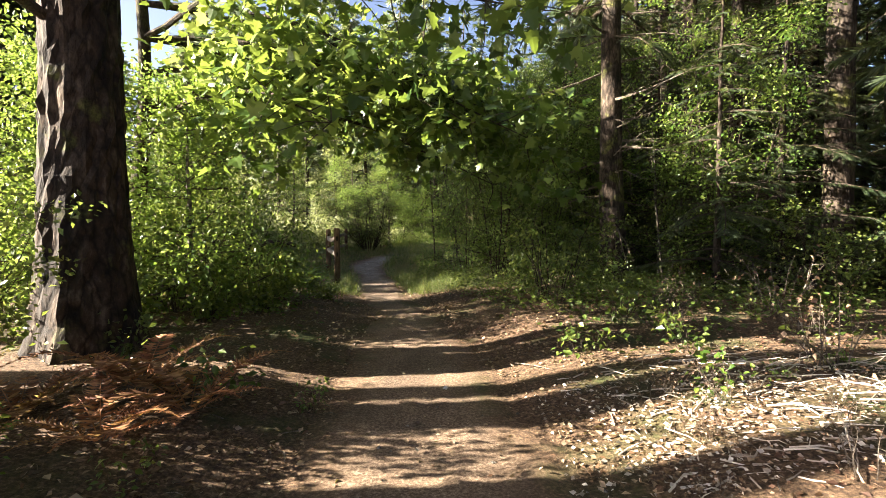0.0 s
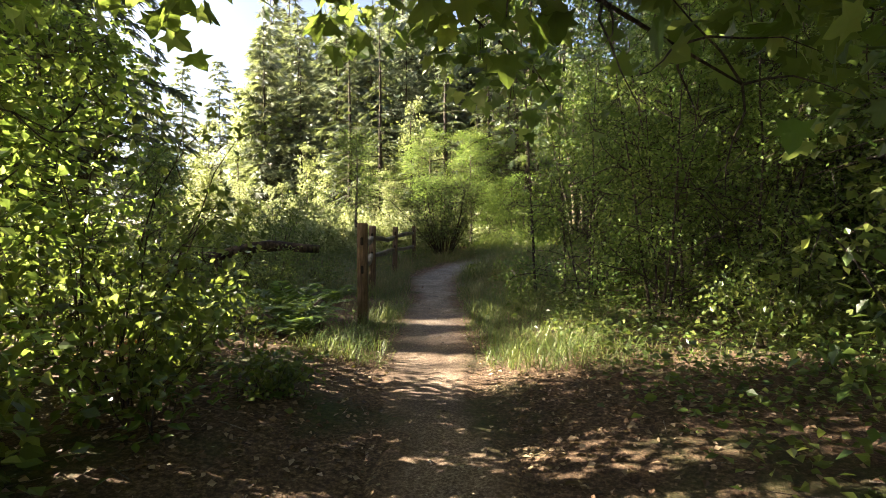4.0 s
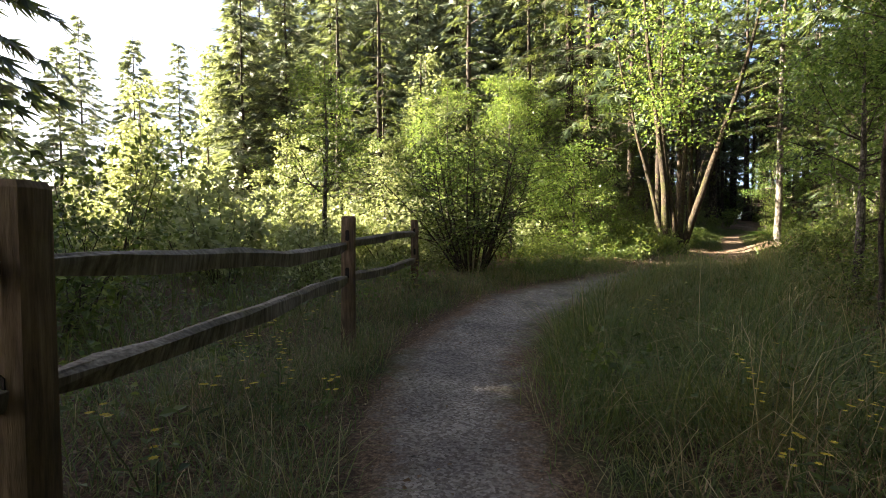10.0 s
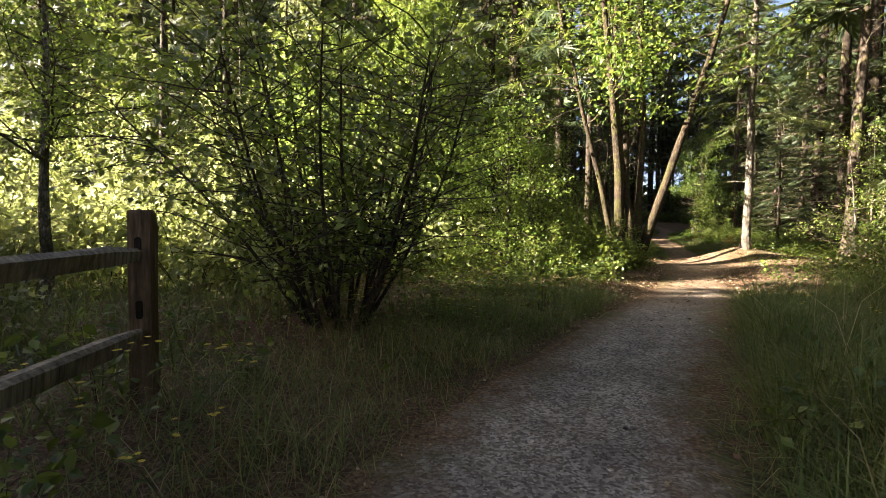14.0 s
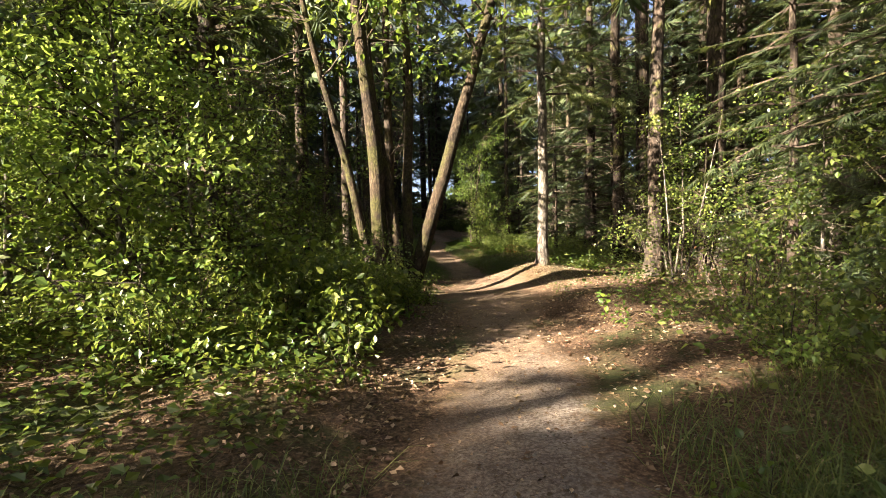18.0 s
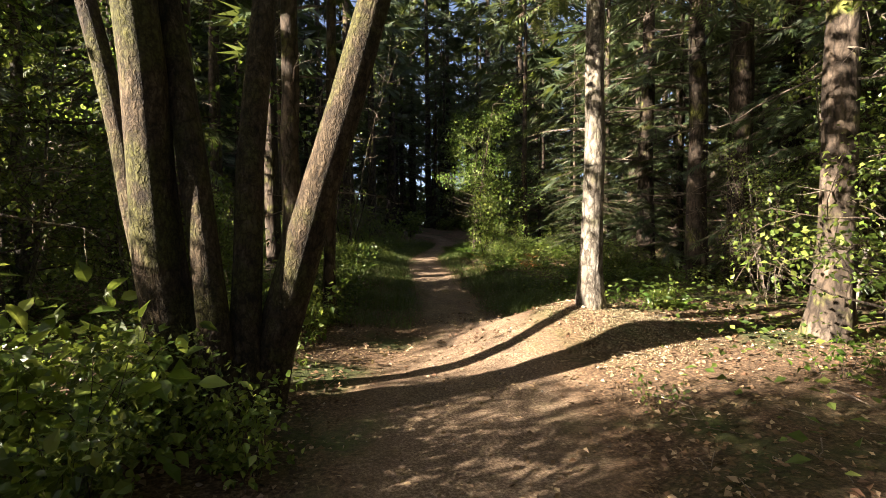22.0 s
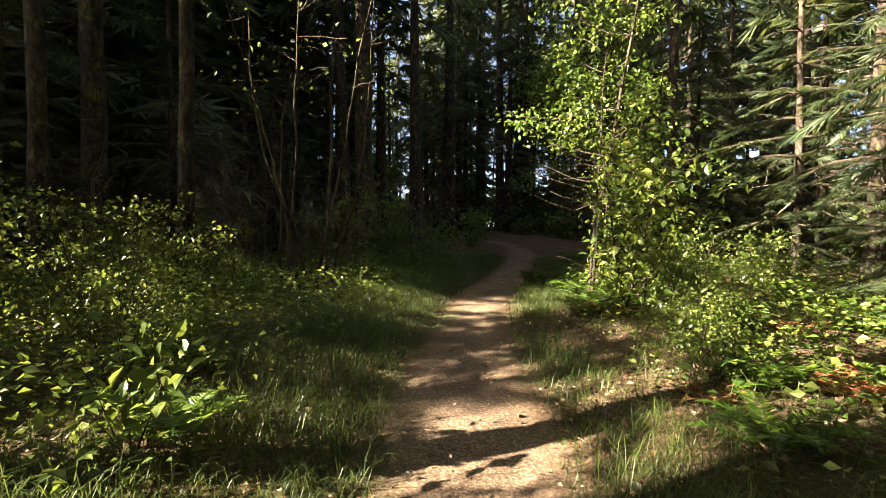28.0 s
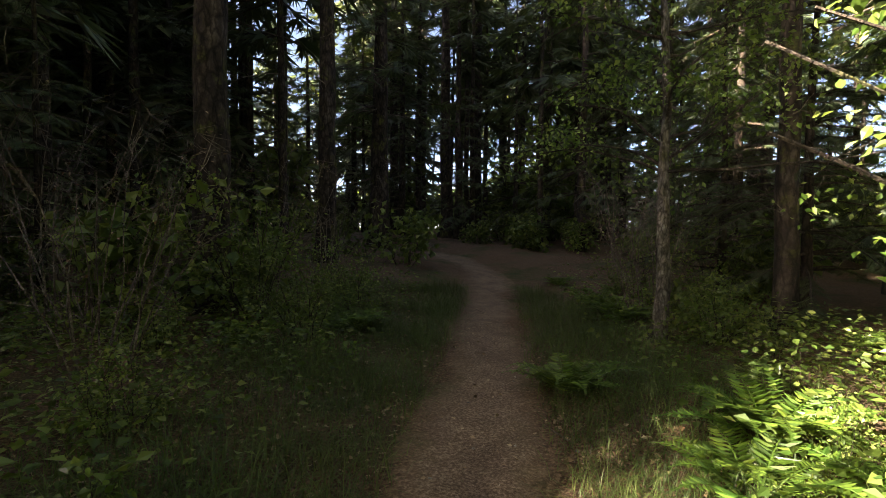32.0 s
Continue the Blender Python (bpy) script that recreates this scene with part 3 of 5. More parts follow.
def broadleaf(name, label, h, r, spread_, seed, limbs=14, tips=5, count=16, size=0.14, base=0.25, stems=1, bark=None, mat=None, shape=LEAF, clump=0.55, category="tree", lean=(0, 0), rise=0.05, open_low=0.0):
    """A leafy tree: stem or stems, limbs that fork, and clumps of leaves at the tips."""
    rng = np.random.default_rng(seed)
    ob = thing(name, label, category)
    wood, green = Build(), Build()
    centres = []
    for s in range(stems):
        a = 2 * np.pi * s / max(1, stems) + rng.uniform(0, 1)
        out = 0.0 if stems == 1 else rng.uniform(0.10, 0.3)
        line = trunk_line(h * rng.uniform(0.8, 1.0), rng, 0.03, (lean[0] + out * np.cos(a), lean[1] + out * np.sin(a)), 12)
        line[:, :2] += 0.12 * np.array([np.cos(a), np.sin(a)]) * (stems > 1)
        rad = trunk_radii(line, r * (1 if stems == 1 else rng.uniform(0.6, 1.0)), 1.35, 0.1)
        part("trunk" if stems == 1 else "stem", tube(Build(), line, rad, 10, 0.04, rng), bark or M_GREY_BARK, ob, smooth=True)
        for _ in range(limbs // stems):
            z = line[-1, 2] * rng.uniform(base, 0.98)
            p0 = np.array([np.interp(z, line[:, 2], line[:, c]) for c in range(3)])
            ang = rng.uniform(0, 2 * np.pi)
            u = z / line[-1, 2]
            ln = spread_ * (1.1 - 0.65 * u) * rng.uniform(0.55, 1.1)
            p = bend(p0, (np.cos(ang), np.sin(ang), rng.uniform(0.1, 0.7)), ln, 6, rng, 0.16, rise * rng.uniform(-1, 1.4))
            rr = 0.30 * np.interp(z, line[:, 2], rad) + 0.006
            tube(wood, p, np.linspace(rr, 0.005, 7), 5, cap=False)
            for _ in range(tips):
                k = rng.integers(2, 7)
                q = bend(p[k], unit(p[min(k, 5) + 1 if k < 6 else 6] - p[k - 1] + 0.9 * rng.normal(size=3)), ln * rng.uniform(0.18, 0.5), 3, rng, 0.2, 0.0)
                tube(wood, q, np.linspace(0.009, 0.003, 4), 3, cap=False)
                centres += [q[-1], q[2]] if rng.random() < 0.6 else [q[-1]]
            centres.append(p[-1])
    clump_leaves(green, rng, centres, clump, count, size, shape)
    tagged(part("brushwood", wood, bark or M_TWIG, ob), kind="stuff")
    part("crown", green, mat or M_LEAF, ob)
    return ob


def bush(name, label, h, w, seed, stems=14, count=9, size=0.09, mat=None, shape=LEAF, bare=0.3, category="shrub", twig=None, r=0.012, clump=0.2, twigs=4):
    """A many-stemmed shrub whose leaves sit on its outer twigs."""
    rng = np.random.default_rng(seed)
    ob = thing(name, label, category)
    wood, green = Build(), Build()
    centres = []
    for s in range(stems):
        a = rng.uniform(0, 2 * np.pi)
        out = rng.uniform(0.1, 1.0) * w / 2
        ln = h * rng.uniform(0.65, 1.05)
        p = bend((0.08 * w * np.cos(a), 0.08 * w * np.sin(a), -0.05), (np.cos(a) * out, np.sin(a) * out, h), ln, 7, rng, 0.10, -0.03)
        tube(wood, p, np.linspace(r, r * 0.25, 8) * rng.uniform(0.7, 1.2), 4, cap=False)
        for _ in range(twigs):
            k = rng.integers(max(1, int(8 * bare)), 8)
            q = bend(p[k], unit(rng.normal(size=3) + (np.cos(a), np.sin(a), 0.4)), ln * rng.uniform(0.12, 0.35), 3, rng, 0.2)
            tube(wood, q, np.linspace(r * 0.4, r * 0.12, 4), 3, cap=False)
            centres += [q[2], q[3]]
        centres.append(p[-1])
    clump_leaves(green, rng, centres, clump, count, size, shape, 0.8)
    tagged(part("brushwood", wood, twig or M_TWIG, ob), kind="stuff")
    part("foliage", green, mat or M_LEAF, ob)
    return ob


def fern(name, label, seed, fronds=14, ln=0.75, mat=None, spread_=0.7, pairs=20, pin=0.12):
    rng = np.random.default_rng(seed)
    ob = thing(name, label, "fern")
    for k in range(fronds):
        out = Build()
        a = 2 * np.pi * (k + rng.uniform(-0.3, 0.3)) / fronds
        L = ln * rng.uniform(0.7, 1.15)
        s = np.linspace(0, 1, 9)
        rise = rng.uniform(0.45, 1.0)
        p = np.stack([np.cos(a) * s * L * spread_, np.sin(a) * s * L * spread_, L * rise * (s - 0.62 * s ** 2.2)], -1)
        tube(out, p, np.linspace(0.005, 0.0015, 9), 3, cap=False)
        u = np.linspace(0.18, 0.99, pairs)
        pos = np.stack([np.interp(u * 8, np.arange(9), p[:, c]) for c in range(3)], -1)
        d = unit(np.gradient(pos, axis=0))
        side = unit(np.cross(d, (0, 0, 1.0)))
        z = pin * np.sin(np.clip(u * 1.12, 0, 1) * np.pi) ** 0.55 * (1.15 - 0.75 * u) * L / 0.75 + 0.012
        for sg in (-1, 1):
            leaves(out, pos, side * sg + 0.35 * d + 0.08 * rng.normal(size=(pairs, 3)), np.cross(side * sg, d) * -sg * np.array([1, 1, 1.0]) + 0.2 * rng.normal(size=(pairs, 3)), z, 0.030 * np.ones(pairs) * L / 0.75, LEAF)
        part("frond", out, mat or M_FERN, ob)
    return ob


class Kind:
    """Plants of one kind: the first placings use the built ones, the rest are copies."""

    def __init__(self, *built):
        self.built, self.used = list(built), 0

    def put(self, x, y, turn=0.0, size=1.0, sink=0.04, lean=(0, 0)):
        k = self.used
        src = self.built[k % len(self.built)]
        m = put(src, x, y, turn, size if k < len(self.built) else size / src.scale[0], sink, lean)
        self.used += 1
        if k < len(self.built):
            src.matrix_basis = m
            return src
        return copy_thing(src, m)


def scatter(rng, n, x0, x1, y0, y1, clear, gap=0.0, keep=None, taken=None):
    """Random places in a box, at least clear from the path and gap from one another."""
    got = [] if taken is None else taken
    mine = []
    for _ in range(n * 30):
        if len(mine) >= n:
            break
        x, y = rng.uniform(x0, x1), rng.uniform(y0, y1)
        if keep and not keep(x, y):
            continue
        if off_path(np.array([x]), np.array([y]))[0] < clear:
            continue
        if gap and any((x - a) ** 2 + (y - b) ** 2 < gap * gap for a, b in got):
            continue
        mine.append((x, y))
        got.append((x, y))
    return mine


# ---------------------------------------------------------------- trees far and near
R = np.random.default_rng(11)
STANDS, STAND_WEST, WEST_YOUNG = [], [], []
far_fir = Kind(*[conifer("fir_tree", "tall fir with drooping blue-green boughs, paled to look sunlit", h, 0.16, 1.2, rc, s, 34, 7, 1.2, 0, sprays=8, shape=FAN, needles=M_FIR_FAR)
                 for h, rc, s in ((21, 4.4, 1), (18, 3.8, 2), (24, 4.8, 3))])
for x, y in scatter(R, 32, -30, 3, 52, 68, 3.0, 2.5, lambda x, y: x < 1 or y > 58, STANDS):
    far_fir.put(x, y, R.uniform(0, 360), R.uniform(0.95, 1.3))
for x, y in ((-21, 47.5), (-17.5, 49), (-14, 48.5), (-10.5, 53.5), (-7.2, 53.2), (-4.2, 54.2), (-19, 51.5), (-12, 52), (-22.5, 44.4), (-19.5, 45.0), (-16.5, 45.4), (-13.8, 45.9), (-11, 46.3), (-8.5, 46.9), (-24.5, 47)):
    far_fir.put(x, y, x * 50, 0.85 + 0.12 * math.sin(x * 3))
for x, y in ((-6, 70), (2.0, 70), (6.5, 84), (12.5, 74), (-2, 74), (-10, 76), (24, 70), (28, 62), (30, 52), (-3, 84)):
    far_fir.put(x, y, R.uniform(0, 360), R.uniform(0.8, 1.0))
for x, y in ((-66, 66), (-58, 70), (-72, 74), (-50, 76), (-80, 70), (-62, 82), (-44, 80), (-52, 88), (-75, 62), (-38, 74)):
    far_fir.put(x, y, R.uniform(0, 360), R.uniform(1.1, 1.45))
# spruces at the edge of the meadow; boughs of the nearer ones show against the sky
edge_fir = Kind(*[conifer("meadow_spruce", "dark spruce with hanging boughs at the meadow's edge", h, 0.25, 4.4, 4.4, s, 30, 8, 0.8, 8, sprays=13, shape=FAN, droop=-0.13) for h, s in ((19, 35), (17, 36))])
# those from x -25 westward are unseen, added to shade the bend
for x, y, s_ in ((-18, 23.9, 1.0), (-19.5, 22.4, 0.95), (-23, 22.4, 1.05), (-17.6, 19.6, 0.85), (-26, 19.4, 1.3), (-26.5, 21.4, 1.3), (-27, 22.7, 1.35), (-28, 17.6, 1.3), (-30, 20.6, 1.4), (-26, 15.9, 1.3), (-25, 17.4, 1.3)):
    edge_fir.put(x, y, x * 170 + s_ * 700, s_)
# the dark wood to the east
east_fir = Kind(*[conifer("dense_fir", "dark fir with dense boughs down to the ground", h, 0.2, 1.0, 2.9, s, 26, 6, 0.42, 6, sprays=15, shape=TWIG_FAN, droop=-0.12) for h, s in ((15, 37), (13, 38))])
for x, y in ((9.5, 6), (12, 11), (9.0, 16), (13, 19), (10.5, 24.5), (14.5, 27), (11.5, 31.5), (16, 34), (17, 8), (18, 15), (13.5, 36.5), (16, 39.5), (13.2, 42), (18.5, 36), (7.5, 14), (8.0, 19.5), (10.2, 29), (12.5, 33.8), (14.5, 30.5), (15.5, 37), (11.6, 35.6), (18, 31), (20, 35), (20, 40), (17.5, 43), (22, 44), (19, 27), (21, 23), (12.5, 27.5), (10.5, 21.5), (12, 14.5), (15, 11), (9.8, 10.5), (13.0, 38.6), (11, 40.8), (12.5, 38.4), (14, 36), (4.6, 58.6), (5.6, 62), (3.6, 64), (4.8, 66.5), (2.2, 60), (8.0, 71), (11.8, 66), (13.4, 63), (10.4, 71), (6.4, 74)):
    east_fir.put(x, y, R.uniform(0, 360), R.uniform(0.8, 1.1))
for x, y in scatter(np.random.default_rng(12), 34, 6.8, 14, -5, 39, 4.2, 1.5, lambda x, y: not (x < 10.8 and 33 < y < 38.5)):
    east_fir.put(x, y, x * 300, 0.85 + 0.25 * math.sin(x * 5 + y))
for x, y in ((8.5, 27.2), (9.3, 24.0), (8.8, 30.4), (7.0, 17.0), (6.8, 21.0)):
    east_fir.put(x, y, x * 800, 1.1)
for x, y in scatter(np.random.default_rng(13), 9, -13, -1.0, 36.6, 42, 4.5, 1.7, lambda x, y: not (33.9 < y + 0.12 * (5 - x) < 36.8 or 39.8 < y + 0.12 * (8.7 - x) < 47.2)):
    east_fir.put(x, y, x * 300, 0.85 + 0.2 * math.sin(x * 5 + y))
# an unseen stand, added to shade the fence, with gaps that let sun through
for x, y in scatter(R, 22, -30, -10.5, 9.5, 22, 7, 1.9, lambda x, y: y < 9 + 0.60 * abs(x + 1) and abs(y - 14.6 + 0.12 * (0.4 - x)) > 1.0 and not 11.2 < y + 0.12 * (0.4 - x) < 13.2, STANDS):
    STAND_WEST.append((x, y))

stand_fir = Kind(*[conifer("forest_fir", "straight dark fir trunk with bare lower limbs", h, r, b, 2.3, s, 13, 5, 0.9, 12, sprays=4, shape=FAN)
                   for h, r, b, s in ((17, 0.17, 6.5, 21), (19, 0.22, 7.5, 22), (15, 0.12, 5.5, 23), (18, 0.15, 8.5, 24))])
for x, y in scatter(R, 120, -22, 38, 47, 90, 3.0, 1.8, lambda x, y: x > -1.0 - (y - 45) * 0.5 and (y > 54 or off_path(np.array([x]), np.array([y]))[0] > 5), STANDS):
    stand_fir.put(x, y, R.uniform(0, 360), R.uniform(0.8, 1.1), lean=(R.normal() * 1.2, R.normal() * 1.2))
for x, y, s in ((-5.0, 3.75, 1.3), (-6.0, 4.65, 1.3), (-7.2, 5.1, 1.5), (-6.4, 2.3, 1.3), (-8.0, 0.6, 1.4), (-5.2, -1.4, 1.3), (-9.0, -3.4, 1.4), (-6.6, 6.4, 1.3), (-4.6, -5.0, 1.3), (-10.5, 3.0, 1.2), (-3.4, 3.1, 1.5)):
    stand_fir.put(x, y, s * 1000, s)
for x, y in scatter(R, 46, -4, 24, 56, 82, 3, 1.3, None, STANDS):
    stand_fir.put(x, y, R.uniform(0, 360), R.uniform(0.8, 1.1))
for x, y in STAND_WEST + [(-12.6, 15.8), (-15.5, 17.2), (-18.5, 18.4), (-14.6, 15.0), (-14.2, 17.6), (-16.2, 19.4), (5.6, 51.6), (12.0, 48.4)]:
    stand_fir.put(x, y, x * 90, 0.95 + 0.15 * math.sin(x * 7))
for x, y in scatter(R, 11, -12, -0.2, 39.5, 54, 3.2, 2.3, lambda x, y: not (40.2 < y + 0.12 * (8.7 - x) < 42.8 or 44.2 < y + 0.12 * (8.7 - x) < 47.2 or y + 0.12 * (8.7 - x) > 50.5), STANDS):
    WEST_YOUNG.append((x, y))
# out of view to the west: added so that their crowns shade the thicket
shade_fir = Kind(conifer("forest_fir", "tall added fir with a bare trunk and a high dark crown", 20, 0.2, 7.5, 2.6, 25, 16, 6, 0.9, 12, sprays=6, shape=FAN))
for x, y in ((-11.8, 10.9), (-11.0, 12.2), (-11.9, 13.4), (-11.2, 14.8), (-12.2, 16.0)):
    shade_fir.put(x, y, x * 400, 1.0)
# added canopy: blocks skylight over the east wood, shades the bend, closes sky gaps
lofty_fir = Kind(conifer("forest_fir", "tall added fir with a bare trunk and a high dark crown", 26, 0.24, 13.0, 3.4, 26, 16, 6, 1.0, 12, sprays=6, shape=FAN))
for x, y in ((-21, 23.6), (-21.4, 25.2), (-22.4, 26.6), (15, 65), (13, 63.5), (16.8, 62), (12.0, 68.5), (14.2, 71), (18.5, 60.5)) + tuple(scatter(np.random.default_rng(14), 40, 7.0, 23, 2, 42, 5.0, 2.6)):
    lofty_fir.put(x, y, x * 400, 1.0)
bough_fir = Kind(*[conifer("young_fir", "dark young fir with boughs down to the ground", h, 0.10, 0.8, 1.9, s, 20, 5, 0.36, 6, sprays=12, shape=TWIG_FAN, droop=-0.14)
                   for h, s in ((8.5, 31), (7, 32), (10.5, 33))])
for x, y in WEST_YOUNG:
    bough_fir.put(x, y, x * 700, 1.2 + 0.2 * math.sin(x * 9))
for x, y in scatter(R, 22, 13, 30, 44, 64, 3.4, 2.4) + scatter(R, 10, -9, 1.5, 55, 66, 3.4, 2.4):
    bough_fir.put(x, y, R.uniform(0, 360), R.uniform(0.9, 1.5))
near_fir = Kind(*[conifer("bushy_fir", "young fir with feathery boughs down to the ground", h, 0.09, 0.7, 1.9, s, 20, 5, 0.27, 8, sprays=16, fine=True, shape=FEATHER, droop=-0.10) for h, s in ((7.5, 131), (9, 132))])
for x, y in scatter(R, 26, 8.0, 20, -3, 35, 3.6, 1.7, None, STANDS):
    bough_fir.put(x, y, R.uniform(0, 360), R.uniform(0.8, 1.2))
for x, y in scatter(R, 40, 6, 30, -8, 47, 3.4, 2.1, lambda x, y: x > 7.5 or y < 20, STANDS):
    stand_fir.put(x, y, R.uniform(0, 360), R.uniform(0.85, 1.1), lean=(R.normal() * 1.2, R.normal() * 1.2))
for x, y in scatter(R, 6, 0.4, 3.4, 38.5, 49, 2.6, 1.6, lambda x, y: not 41.5 < y < 46, STANDS):
    stand_fir.put(x, y, R.uniform(0, 360), R.uniform(0.9, 1.1))

# firs added off to the west, sized to throw shade across the upper path
shade_sapling = Kind(conifer("young_fir", "dark young fir with boughs down to the ground", 7.0, 0.08, 0.6, 1.7, 39, 18, 5, 0.36, 5, sprays=12, shape=TWIG_FAN, droop=-0.14))
for x, y, s in ((-5.4, 45.1, 1.04), (-6.2, 46.2, 1.04), (-5.6, 44.0, 0.98), (-4.4, 41.1, 1.3)):
    shade_sapling.put(x, y, x * 900, s)

# leafy trees
leafy = Kind(*[broadleaf("maple_tree", "leafy maple with layered bright green foliage", h, 0.13, sp, s, 30, 6, 26, 0.10, 0.30, mat=M_MAPLE, clump=0.55, shape=LEAF)
               for h, sp, s in ((9.5, 3.4, 41), (8, 3.0, 42), (11, 3.6, 43))])
for x, y, s in ((3.2, 20.5, 0.8), (4.4, 24.5, 0.95), (-6.4, 35.8, 0.75), (-7.6, 27.4, 0.6), (-2.4, 38.2, 0.9), (-0.4, 38.6, 0.8), (-7.5, 38.0, 0.7), (2.2, 23.2, 0.5), (10.2, 48.4, 0.6)):
    leafy.put(x, y, R.uniform(0, 360), s)
tall_maple = Kind(*[broadleaf("bigleaf_maple", "tall maple with sunlit leaves from crown to ground", h, 0.15, 3.3, s, 64, 6, 22, 0.135, 0.12, mat=M_MAPLE, clump=0.62) for h, s in ((13.5, 144), (12, 145))])
for x, y, s in ((-3.3, 31.8, 0.5), (4.6, 25.8, 0.7), (6.6, 22.0, 0.8)):
    tall_maple.put(x, y, x * 70, s)
thicket = Kind(*[broadleaf("vine_maple_thicket", "dense vine maple thicket with leaves from the ground up", h, 0.026, 1.5, s, 48, 5, 24, 0.062, 0.05, stems=4, bark=M_TWIG, mat=M_MAPLE, clump=0.42, shape=LEAF6) for h, s in ((5.6, 146), (4.8, 147), (6.2, 148))])
for x, y, s in ((2.0, 14.0, 0.8), (1.25, 15.9, 0.85), (2.5, 14.9, 1.0), (2.2, 16.9, 0.95), (3.2, 14.2, 0.9), (3.4, 16.2, 1.05), (2.6, 18.6, 0.95), (3.9, 18.2, 1.1), (3.4, 20.4, 1.0), (4.6, 14.8, 1.1), (4.9, 17.0, 1.15), (4.6, 21.8, 1.1), (5.6, 19.6, 1.15), (5.2, 24.0, 1.0), (6.2, 25.6, 1.0), (6.0, 11.6, 1.0)):
    thicket.put(x, y, x * 400 + y * 50, s)
low_maple = Kind(*[broadleaf("low_maple", "low spreading maple with leaves down to the undergrowth", h, 0.07, 2.0, s, 26, 6, 22, 0.09, 0.06, mat=M_MAPLE, clump=0.5) for h, s in ((5.2, 46), (4.4, 47))])
for x, y, s in ((-1.3, 32.0, 0.8), (-2.7, 33.5, 0.72), (-0.8, 32.6, 0.65), (-5.2, 31.2, 0.8), (2.9, 18.6, 0.7), (3.4, 22.8, 0.8), (-2.5, 8.7, 0.72), (-3.3, 10.5, 0.68), (-4.8, 8.0, 0.85), (-5.2, 9.9, 0.95), (-3.2, 7.7, 0.72), (-9.0, 18.0, 0.7), (-11.4, 21.0, 0.8)):
    low_maple.put(x, y, s * 900, s)
pale_tree = Kind(*[broadleaf("young_alder", "slender young tree with yellow-green leaves paled to look sunlit", h, 0.06, 1.3, s, 24, 5, 8, 0.17, 0.1, mat=M_SUN_LEAF, clump=0.4)
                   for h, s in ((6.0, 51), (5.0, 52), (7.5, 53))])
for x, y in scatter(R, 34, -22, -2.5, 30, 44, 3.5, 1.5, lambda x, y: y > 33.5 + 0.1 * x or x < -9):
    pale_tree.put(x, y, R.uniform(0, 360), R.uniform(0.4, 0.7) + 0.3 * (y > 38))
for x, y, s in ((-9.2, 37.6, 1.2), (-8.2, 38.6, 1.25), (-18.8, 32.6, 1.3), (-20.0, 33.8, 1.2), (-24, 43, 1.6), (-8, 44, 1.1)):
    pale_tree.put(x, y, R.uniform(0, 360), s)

understory = Kind(*[broadleaf("understory_maple", "thin-stemmed young maple in the shade of the firs", h, 0.035, 1.5, s, 24, 5, 13, 0.075, 0.10, stems=3, mat=M_LEAF, clump=0.42) for h, s in ((4.6, 56), (3.8, 57))])
for x, y, s in ((7.2, 33.5, 0.8), (8.8, 32.0, 1.0), (8.6, 35.0, 0.8), (7.2, 29.4, 0.9), (7.8, 26.4, 1.0), (6.4, 24.6, 0.8), (1.0, 37.9, 0.65), (0.8, 38.9, 0.7), (0.0, 37.4, 0.8), (-1.2, 38.6, 0.9), (9.6, 30.4, 1.1), (10.4, 37.2, 0.7), (5.0, 20.6, 0.9), (4.4, 15.4, 0.8), (5.2, 12.2, 0.8)):
    understory.put(x, y, x * 200, s)

# shrubs
shrub = Kind(*[bush("thicket_shrub", "leafy green thicket shrub with thin brown stems", h, w, s, 14, 13, 0.082, clump=0.25)
               for h, w, s in ((1.7, 2.0, 61), (1.3, 1.7, 62), (2.2, 2.2, 63))])
broad_shrub = Kind(*[bush("salal_shrub", "low shrub with broad glossy green and yellowing leaves", h, w, s, 16, 4, 0.115, mat=M_BROAD, shape=LEAF6, clump=0.19, r=0.007) for h, w, s in ((0.95, 1.2, 166), (0.75, 1.1, 167), (1.15, 1.3, 168))])
for x, y, s in ((1.75, 33.3, 0.6), (1.2, 32.7, 0.85), (2.3, 33.8, 0.42), (0.7, 33.6, 1.0), (1.5, 34.2, 1.0), (0.2, 32.4, 0.9), (0.6, 31.4, 0.75), (-0.3, 31.2, 0.8), (2.75, 36.5, 0.55), (2.4, 36.9, 0.6), (3.0, 37.1, 0.45), (2.1, 36.3, 0.55), (1.6, 36.9, 0.7), (7.4, 36.5, 0.5), (-0.8, 3.6, 0.6), (-0.55, 3.2, 0.5), (-1.3, 4.3, 0.5), (-2.6, 7.2, 0.8), (-1.9, 7.9, 0.7), (-1.6, 8.8, 0.75), (-1.7, 9.8, 0.7), (-2.2, 10.6, 0.7), (-1.2, 10.4, 0.5), (8.6, 44.4, 0.7), (8.9, 45.2, 0.8)):
    broad_shrub.put(x, y, x * 210 + y * 33, s)
pale_shrub = Kind(*[bush("meadow_shrub", "green meadow shrub, its leaf colour paled for strong sun", h, w, s, 11, 10, 0.13, mat=M_SUN_LEAF, clump=0.26)
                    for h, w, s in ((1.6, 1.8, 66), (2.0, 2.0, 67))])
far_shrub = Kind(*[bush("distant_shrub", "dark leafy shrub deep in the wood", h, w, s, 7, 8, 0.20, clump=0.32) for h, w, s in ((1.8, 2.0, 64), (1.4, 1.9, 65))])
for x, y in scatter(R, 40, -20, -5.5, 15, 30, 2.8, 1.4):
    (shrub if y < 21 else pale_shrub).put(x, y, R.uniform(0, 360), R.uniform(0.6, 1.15))
